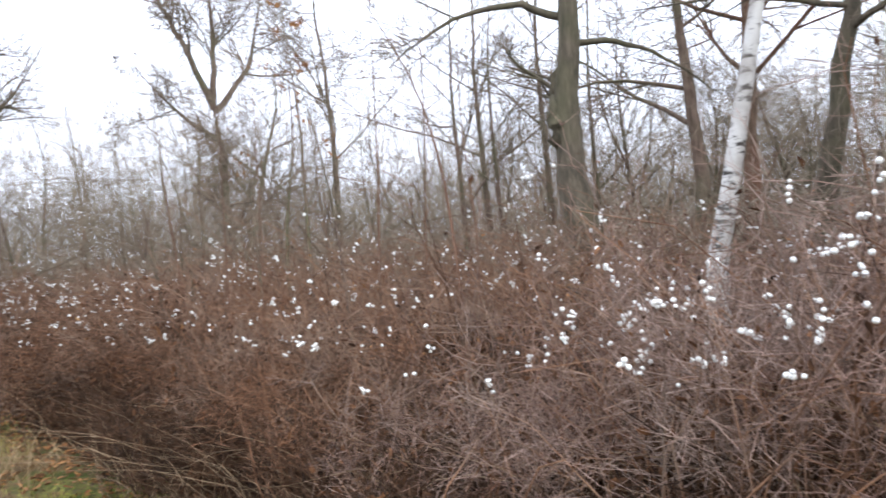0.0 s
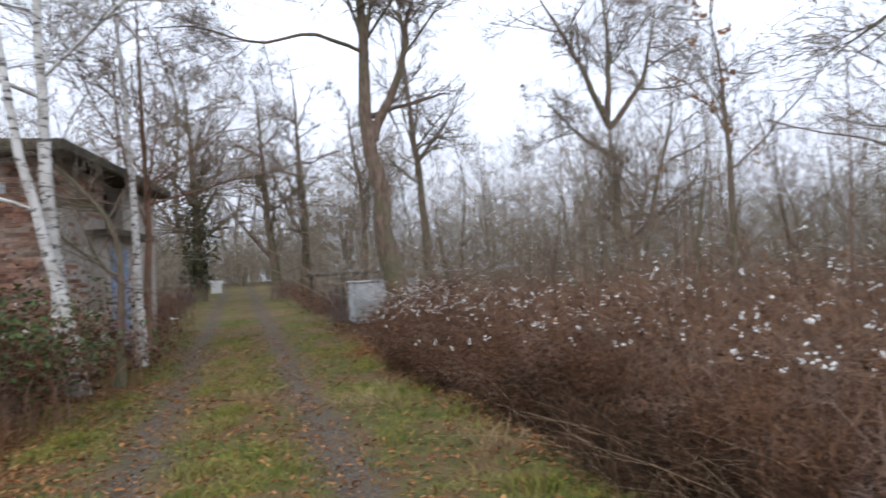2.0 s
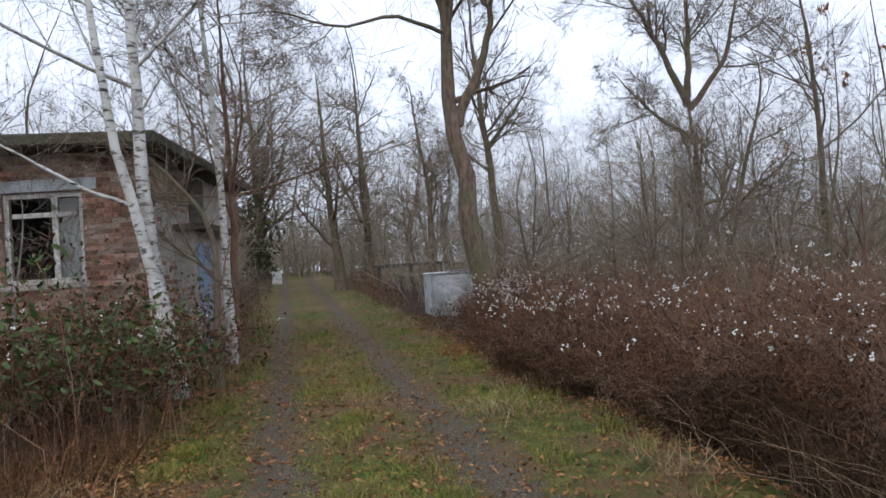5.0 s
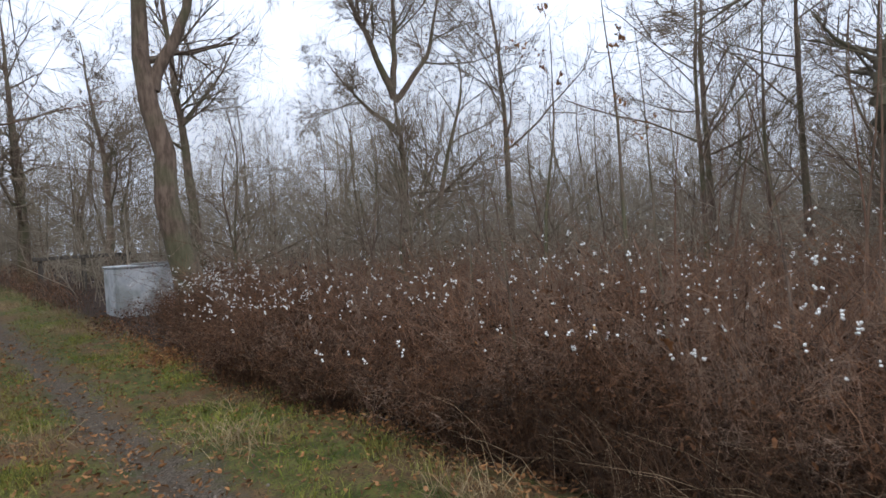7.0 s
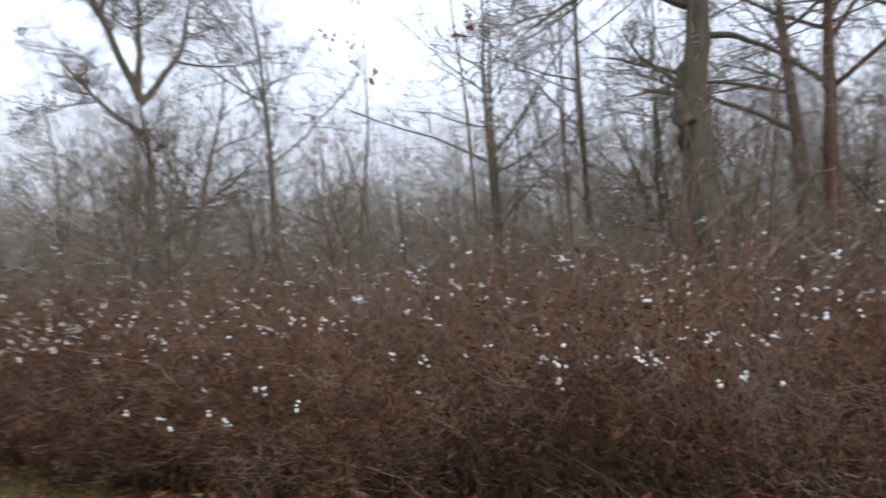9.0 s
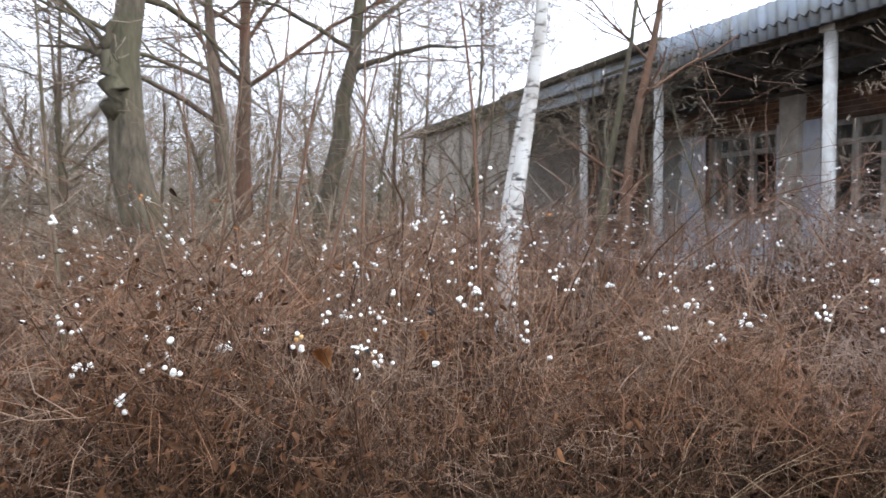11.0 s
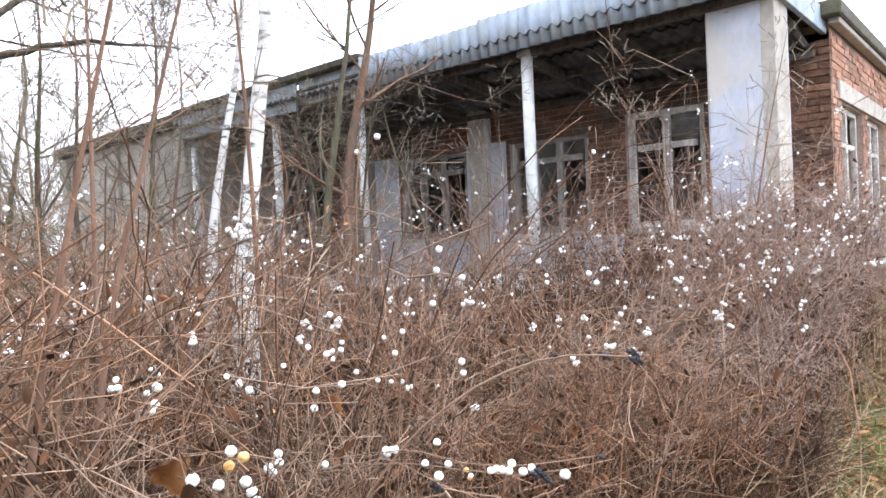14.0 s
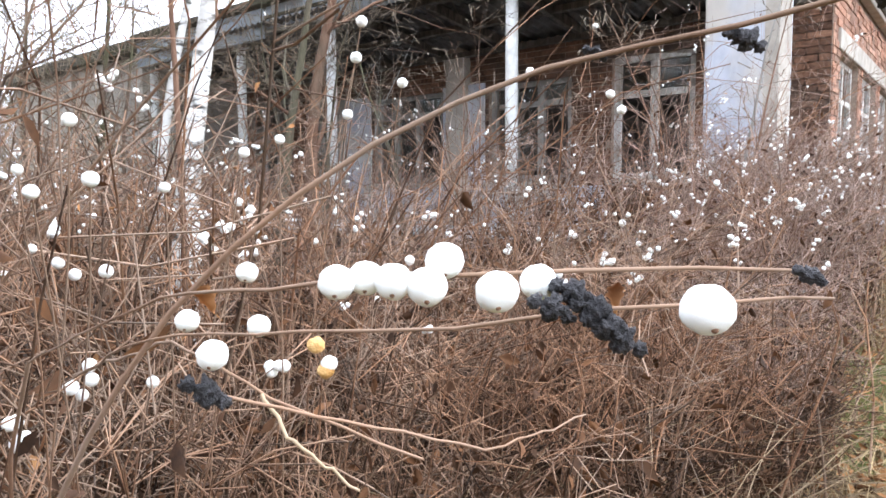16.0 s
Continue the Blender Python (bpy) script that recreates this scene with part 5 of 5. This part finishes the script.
part("inner_floor", box((3.87, -10, 0.3), (20.5, YB - 0.3, 0.6)), CONCRETE, hall)
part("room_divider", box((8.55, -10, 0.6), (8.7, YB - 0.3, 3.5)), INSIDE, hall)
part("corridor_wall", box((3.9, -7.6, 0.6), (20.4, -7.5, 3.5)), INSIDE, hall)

# the wing behind, across the yard
wing = tagged(new("brick_wing"), "red brick wing with a pale plinth behind the yard", "building")
ww = wall_with_holes("front_wall", wing, MORTAR, (0, -10.3, 0), (1, 0, 0), (0, 1, 0), -8, 3.95, 0.3, 4.15, 0.3, [])
brickwork(ww, (0, -10.3, 0), (1, 0, 0), (0, 1, 0), -1.5, 3.5, 1.2, 4.1, [], (0.5, 3.5, 1.2, 3.4), 4)
part("plinth", box((-8, -10.3, 0.3), (3.5, -10.24, 1.15), 0.006), PLASTER, wing, "pale plastered plinth")
part("coping", box((-8.05, -10.65, 4.15), (3.55, -10.22, 4.25), 0.01), FELT, wing)
part("rear_wall", box((-8, -15, 0.2), (3.5, -14.7, 4.15)), BEIGE, wing)
part("gable_wall", box((-8.2, -15, 0.2), (-7.95, -10.6, 4.15)), BEIGE, wing)

# ---- the brick house beside the track ----
house = tagged(new("brick_house"), "derelict single-storey brick house with sagging mossy roof", "house")
W = Vector((-0.989, 0.148, 0))
S = Vector((0.148, 0.989, 0))
O = Vector((-2.6, 12.44, 0))
fholes = [(0.95, 2.2, 1.68, 3.15), (2.9, 4.15, 1.68, 3.15)]
fw = wall_with_holes("front_wall", house, MORTAR, O, W, -S, 0, 6.5, -0.2, 3.75, 0.3, fholes)
brickwork(fw, O, W, -S, 0, 5.5, 0.6, 3.72, fholes + [(0.72, 2.38, 3.15, 3.36), (2.68, 4.4, 3.15, 3.36)], (0, 2.9, 1.4, 3.75), 6, kind=CRUMBLED, lost=0.025)
sw = wall_with_holes("side_wall", house, MORTAR, O, S, -W, 0.3, 2.4, -0.2, 3.7, 0.3, [])
brickwork(sw, O, S, -W, 0.02, 2.4, 0.8, 3.6, [], (0, 0.5, 1.4, 3.6), 7, kind=CRUMBLED, lost=0.03)


def along_house(lo, hi, bevel=0.005):
    bm = box(lo, hi, bevel)
    bmesh.ops.transform(bm, matrix=Matrix.Translation(O) @ Matrix((W, -S, Vector((0, 0, 1)))).transposed().to_4x4(), verts=bm.verts)
    bmesh.ops.recalc_face_normals(bm, faces=bm.faces)
    return bm


for a, b in ((0.72, 2.38), (2.68, 4.4)):
    part("lintel", along_house((a, -0.1, 3.16), (b, 0.02, 3.35)), CONCRETE, house, "pale concrete window lintel")
    part("sill", along_house((a + 0.15, -0.15, 1.6), (b - 0.12, 0.06, 1.67)), BEIGE, house)
for (a, b, c, d), br in zip(fholes, ((2, 3), (0, 1))):
    window_in(house, O, W, -S, a, b, c, d, [a + (b - a) * 0.37], 2.79, WHITEWOOD, br, 0.1, 0.085)
part("lining", along_house((1.0, -0.18, 1.75), (1.42, -0.15, 2.75)), GREYWOOD, house, "pale board closing one casement")
part("render_strip", along_house((-0.02, -2.38, 0.4), (0.0, -0.02, 3.0)), BEIGE, house, "patch of old render on the brick side")
# panel added for a dark brown stretch of wall; no shutter is known here
part("shutter", along_house((2.44, 0.015, 1.2), (2.86, 0.05, 3.1)), BROWNBOARD, house, "dark brown panel set against the brick wall")
rf = bmesh.new()
for a, b, z in ((-0.35, 2.2, 3.74), (2.15, 6.7, 3.86)):
    add_box(rf, (a, -6.2, z), (b, 0.6, z + 0.2), 0.03)
bmesh.ops.transform(rf, matrix=Matrix.Translation(O) @ Matrix((W, -S, Vector((0, 0, 1)))).transposed().to_4x4() @ Matrix.Rotation(radians(-1.2), 4, 'Y'), verts=rf.verts)
part("roof", rf, FELT, house, "dark mossy felt roof with sagging edge")
k = 900
hu, hl = g.uniform(1.9, 6.6, k), g.uniform(0.1, 0.5, k)
P = np.stack([hu, 0.55 + g.normal(0, 0.07, k), 3.95 + g.normal(0, 0.05, k)], 1)[:, None] + np.stack([np.stack([g.normal(0, 0.08, k) * f, 0.12 * f * np.ones(k), 0.1 * f - hl * f * f], 1) for f in (0, 0.4, 1)], 1)
P = np.stack([np.array(O + W * u - S * v) + (0, 0, z) for u, v, z in P.reshape(-1, 3)]).reshape(k, 3, 3)
piece("overhanging_growth", mesh_from("overhanging_growth", *tubes(P, np.tile([0.008, 0.007, 0.003], (k, 1)), 3), mat=DARKCANE), house, "dead moss and stems hanging over the roof edge")["kind"] = "stuff"
part("annex_wall", along_house((-0.35, -3.6, -0.2), (0.0, -1.45, 2.5)), BEIGE, house, "grey rendered annex wall")
part("annex_roof", along_house((-0.6, -3.8, 2.5), (0.4, -1.3, 2.62)), FELT, house, "low felt annex roof")
dr = along_house((-0.39, -2.55, 0.2), (-0.355, -1.58, 2.28))
door = part("door", dr, BLUE, house, "faded blue painted door")
for z in (0.75, 1.3, 1.85):
    part("batten", along_house((-0.405, -2.5, z), (-0.392, -1.63, z + 0.1)), BLUE, door)
part("handle", along_house((-0.43, -2.45, 1.2), (-0.392, -2.42, 1.35)), IRON, door, "rusty iron handle")
part("rear_wall", along_house((0.0, -6.0, -0.2), (6.5, -5.7, 3.7)), BEIGE, house)
part("far_wall", along_house((6.2, -6.0, -0.2), (6.5, -0.3, 3.7)), BEIGE, house)
part("side_wall_rear", along_house((0.0, -5.7, -0.2), (0.3, -3.6, 3.7)), BEIGE, house)
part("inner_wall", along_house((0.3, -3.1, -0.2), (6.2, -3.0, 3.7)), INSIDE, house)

# ---- weeds round the box ----
for x, y, h in [(4.5, 17.9, 0.7), (4.9, 18.1, 0.9), (5.1, 18.8, 1.0), (4.0, 17.8, 0.4), (3.4, 17.9, 0.3), (2.7, 17.0, 0.25), (2.9, 15.6, 0.3), (3.3, 14.8, 0.45), (3.9, 16.6, 0.6), (4.3, 16.0, 0.8), (-1.45, 12.4, 0.75), (-1.3, 13.5, 0.8), (-1.4, 15, 0.85), (-1.45, 17.2, 0.9), (-1.5, 19.5, 1.0), (-1.55, 22, 1.1), (-1.7, 24.5, 1.2), (2.5, 24, 0.9), (2.7, 27, 1.0), (2.5, 31, 1.1), (2.7, 20.4, 0.8), (-1.9, 14.5, 0.6), (-1.8, 16, 0.7), (-2, 18, 0.8), (-2.2, 20.5, 0.9), (-1.7, 13.2, 0.5), (2.6, 22, 0.6), (3.0, 25, 0.8), (2.8, 29, 0.9), (-2.4, 26, 1.0), (-2.6, 31, 1.0), (3.4, 34, 1.0)]:
    k = 40
    P, R = stems_at(x + g.normal(0, 0.28, k), y + g.normal(0, 0.28, k), g, h)
    q, s_ = twigs_on(P, R, g, 5)
    w = tagged(new("dead_shrub"), "low dead brown weeds beside the track", "shrub", "dead weeds along the track")
    piece("cane_clump", mesh_from("cane_clump", *join(tubes(P, R, 3), tubes(q, s_, 3)), mat=STEM), w)["kind"] = "stuff"
    lv, lf = flakes(P[g.integers(0, len(P), 120), g.integers(1, 4, 120)] + g.normal(0, 0.06, (120, 3)), 0.06, g)
    piece("foliage", mesh_from("foliage", lv, tris=lf, mat=LITTER), w, "withered brown leaves")["kind"] = "stuff"

# ---- concrete boxes ----
cb = tagged(new("concrete_box"), "pale whitewashed concrete chamber among the weeds", "concrete box")
part("body", box((3.28, 18.25, -0.1), (4.98, 19.5, 1.3), 0.03), CONCRETE, cb)
part("lid", box((3.26, 18.22, 1.304), (5.0, 19.53, 1.36), 0.02), CONCRETE, cb, "thin concrete cover slab with moss")
part("hatch", box((3.75, 18.2, 1.364), (4.4, 18.9, 1.4), 0.01), GREYWOOD, cb)
far = tagged(new("concrete_block"), "white concrete block far along the track", "concrete block")
part("body", box((-1.4, 45, 0.8), (-0.8, 45.6, 1.7), 0.04), WHITEPAINT, far)
part("cap", box((-1.44, 44.96, 1.703), (-0.76, 45.64, 1.77), 0.025), WHITEPAINT, far)

fence = tagged(new("wooden_fence"), "dark rotten wooden rail on posts behind the concrete box", "fence")
zf = float(height(4, 26))
for x in (2.9, 4.1, 5.3):
    part("post", box((x - 0.06, 25.94, zf - 0.2), (x + 0.06, 26.06, zf + 1.12), 0.012), DARKWOOD, fence)
part("rail", box((2.7, 25.85, zf + 1.12), (5.5, 26.0, zf + 1.24), 0.015), DARKWOOD, fence)

# red and white marker at the thicket's edge
mk = tagged(new("marker_post"), "low red and white painted marker post", "marker post")
for i in range(4):
    bm = bmesh.new()
    bmesh.ops.create_cone(bm, cap_ends=True, segments=14, radius1=0.028, radius2=0.028, depth=0.168, matrix=Matrix.Translation((2.95, -0.06, 0.04 + i * 0.17)))
    part("band", bm, WHITEPAINT if i % 2 else REDPAINT, mk, "", True)

# ---- the twig that the walk ends at ----
twig = tagged(new("snowberry_twig"), "thin level snowberry twig with white and blackened berries", "twig")
WHITE = [(2.2066, 4.315, 1.077, 0.0034), (2.2046, 4.3095, 1.0774, 0.0034), (2.1993, 4.3078, 1.077, 0.0036), (2.1937, 4.3047, 1.0762, 0.0038), (2.1964, 4.2962, 1.0801, 0.0038), (2.1838, 4.2967, 1.0752, 0.004), (2.1811, 4.2867, 1.0761, 0.0036), (2.1532, 4.2748, 1.0721, 0.0049)]
WHITE += [(2.3266, 4.2744, 1.0502, 0.004), (2.3075, 4.2591, 1.0484, 0.004), (2.3019, 4.2807, 1.0431, 0.005), (2.3365, 4.243, 1.0632, 0.0042), (2.2886, 4.2446, 1.0353, 0.0029)]
BLACK = [(2.1759, 4.2906, 1.072, 0.0027), (2.1742, 4.2852, 1.0741, 0.003), (2.1701, 4.2846, 1.0711, 0.003), (2.1659, 4.2828, 1.0665, 0.0032), (2.168, 4.2844, 1.0686, 0.0029), (2.1907, 4.1203, 1.1515, 0.005), (2.2441, 4.1377, 1.15, 0.0032), (2.1418, 4.1451, 1.1544, 0.005), (2.1487, 4.1374, 1.1608, 0.0045), (2.1472, 4.2184, 1.0733, 0.0026), (2.3033, 4.2825, 1.0313, 0.005)]
BROWN = [(2.2922, 4.2472, 1.0416, 0.003), (2.2894, 4.2454, 1.0331, 0.003)]
LINES = [([(2.62, 4.22, 0.98), (2.3566, 4.2596, 1.058), (2.2449, 4.2975, 1.0694), (2.213, 4.3123, 1.0789), (2.1914, 4.2949, 1.0797), (2.1689, 4.2794, 1.0787), (2.1511, 4.2215, 1.0746)], 0.0009),
         ([(2.62, 4.2, 0.96), (2.4193, 4.2477, 1.0262), (2.2985, 4.2647, 1.0487), (2.2154, 4.2869, 1.063), (2.1789, 4.2892, 1.0708), (2.1538, 4.2715, 1.0716), (2.1462, 4.1925, 1.0648)], 0.0008),
         ([(2.62, 4.25, 0.75), (2.4365, 4.2638, 0.9874), (2.3741, 4.2209, 1.0799), (2.2825, 4.156, 1.1464), (2.2018, 4.1162, 1.1545), (2.1519, 4.1402, 1.1566)], 0.0021),
         ([(2.6, 4.2, 0.97), (2.4522, 4.2105, 1.0167), (2.3516, 4.2201, 1.0041), (2.2818, 4.2032, 0.9903)], 0.0012),
         ([(2.3559, 4.2234, 1.0069), (2.3205, 4.2341, 0.9957), (2.3008, 4.2193, 0.9781)], 0.0011),
         ([(2.3441, 4.252, 1.0158), (2.2734, 4.1711, 0.9852), (2.2788, 4.0732, 0.9751)], 0.0009),
         ([(2.95, 4.0, 0.0), (2.9, 4.08, 0.45), (2.75, 4.2, 0.85), (2.62, 4.22, 0.98)], 0.003)]
for pts, r in LINES:
    L = line_through(pts, 18)
    L[1:-1] += g.normal(0, 0.0007, (16, 3))
    piece("stem", mesh_from("stem", *tubes(L[None], (r * np.linspace(0.85, 0.5, 18))[None], 7), mat=DRY if 0.00105 < r < 0.00115 else STEM), twig)


def berry(x, y, z, r, mat, label, lumps, name="berry"):
    bm = bmesh.new()
    bmesh.ops.create_icosphere(bm, subdivisions=3, radius=r)
    for v in bm.verts:
        d = v.co.normalized()
        v.co *= 1 + lumps * noise.noise(d * 2.2 + Vector((x, y, z)) * 90) - 0.05 * max(0, d.z - 0.8)
        v.co.z *= 0.96
    bmesh.ops.translate(bm, verts=bm.verts, vec=(x, y, z))
    return part(name, bm, mat, twig, label, True)


for b in WHITE:
    berry(*b, BERRY, "smooth white berry", 0.08)
    berry(b[0] - b[3] * 0.45, b[1] + b[3] * 0.55, b[2] - b[3] * 0.62, b[3] * 0.13, IRON, "dark dried flower end", 0.3, "calyx")
for b in BROWN:
    berry(*b, ROTTEN, "browning berry", 0.2)
for x, y, z, r in BLACK:
    berry(x, y, z, r * 0.8, WITHERED, "shrivelled black berry", 0.95, "withered_berry")
    berry(x + r * 0.9, y + r * 0.7, z + r * 0.5, r * 0.5, WITHERED, "shrivelled black berry", 0.75, "withered_berry")
    berry(x - r * 0.8, y - r * 0.7, z - r * 0.6, r * 0.45, WITHERED, "shrivelled black berry", 0.75, "withered_berry")

# a second spray of berries a little further in
spray = tagged(new("snowberry_twig"), "upright snowberry twigs with single white berries", "twig")
SPRAY = [(2.5595, 4.212, 1.1393, 0.0045), (2.5268, 4.2153, 1.1024, 0.005), (2.5535, 4.2376, 1.095, 0.0046), (2.6722, 4.2026, 1.112, 0.0041), (2.5434, 4.0976, 1.1238, 0.0041), (2.6055, 4.017, 1.1412, 0.0045), (2.5873, 4.1356, 1.0984, 0.0041), (2.6306, 3.8989, 1.2326, 0.006)]
SPRAY += [(2.6278, 3.8929, 1.2695, 0.006), (2.6345, 3.9081, 1.1744, 0.0056), (2.6265, 3.8331, 1.2146, 0.0058), (2.5449, 3.7007, 1.2354, 0.0052), (2.4705, 3.6436, 1.2087, 0.0052), (2.4593, 3.6365, 1.1902, 0.0056), (2.6354, 4.049, 1.0647, 0.004), (2.6183, 4.0355, 1.0617, 0.0036)]
twig = spray
for i, (x, y, z, r) in enumerate(SPRAY):
    berry(x, y, z, r, BERRY, "smooth white berry", 0.09)
    foot = (2.95 + 0.05 * math.sin(i * 2.1), y - 0.15 + 0.06 * math.cos(i * 1.7), 0.1)
    mid = ((x + foot[0]) / 2 + 0.03 * math.sin(i), (y + foot[1]) / 2, z * 0.72)
    L = line_through([foot, mid, (x + 0.03, y - 0.02, z - 0.05), (x, y, z)], 12)
    piece("stem", mesh_from("stem", *tubes(L[None], (np.linspace(0.0018, 0.0006, 12))[None], 5), mat=STEM), spray)

# berries gone orange on the same spray, and single large dead leaves caught in the bushes
for i, (x, y, z) in enumerate([(2.5063, 4.396, 1.0653), (2.495, 4.3875, 1.0586), (2.5081, 4.398, 1.049), (2.5178, 4.4062, 1.028), (2.4933, 4.3873, 1.0313)]):
    berry(x, y, z, 0.0062, ROTTEN if i in (1, 2) else BERRY, "orange-brown berry" if i in (1, 2) else "smooth white berry", 0.2)
L = line_through([(2.95, 4.296, 0.1), (2.7, 4.346, 0.5), (2.5263, 4.396, 1.0152999999999999), (2.5063, 4.396, 1.0653)], 12)
piece("stem", mesh_from("stem", *tubes(L[None], (np.linspace(0.0018, 0.0008, 12))[None], 5), mat=STEM), spray)


def dead_leaf(x, y, z, size, turn):
    """A curled leaf with lobed edges, some thickness and a stalk."""
    bm = bmesh.new()
    rows = []
    for i in range(13):
        u = i / 12
        w = size * 0.3 * math.sin(math.pi * min(1, u * 0.96 + 0.04)) * (1 + 0.25 * math.sin(u * 22))
        curl = size * 0.18 * math.sin(u * 3)
        rows.append([bm.verts.new((k * w, u * size, curl + abs(k) * w * 0.45)) for k in (-1, -0.5, 0, 0.5, 1)])
    for a, b in zip(rows, rows[1:]):
        for k in range(4):
            bm.faces.new((a[k], a[k + 1], b[k + 1], b[k]))
    bmesh.ops.solidify(bm, geom=bm.faces[:], thickness=0.0006)
    stalk = bmesh.ops.create_cone(bm, segments=6, radius1=0.0012, radius2=0.0008, depth=size * 0.35, cap_ends=True, matrix=Matrix.Translation((0, -size * 0.16, 0)) @ Matrix.Rotation(radians(90), 4, 'X'))
    bmesh.ops.transform(bm, matrix=pose(x, y, z, *turn), verts=bm.verts)
    tagged(part("dead_leaf", bm, DEADLEAF, None, "", True), "large curled tan leaf caught in the bush", "leaf", "caught dead leaves")


dead_leaf(*(2.9555, 4.2233, 0.8623), 0.11, (50, 20, 70))
dead_leaf(*(2.2725, 4.0517, 1.0302), 0.016, (70, 0, 40))
dead_leaf(*(2.9391, 3.8756, 0.9325), 0.05, (60, 30, 20))
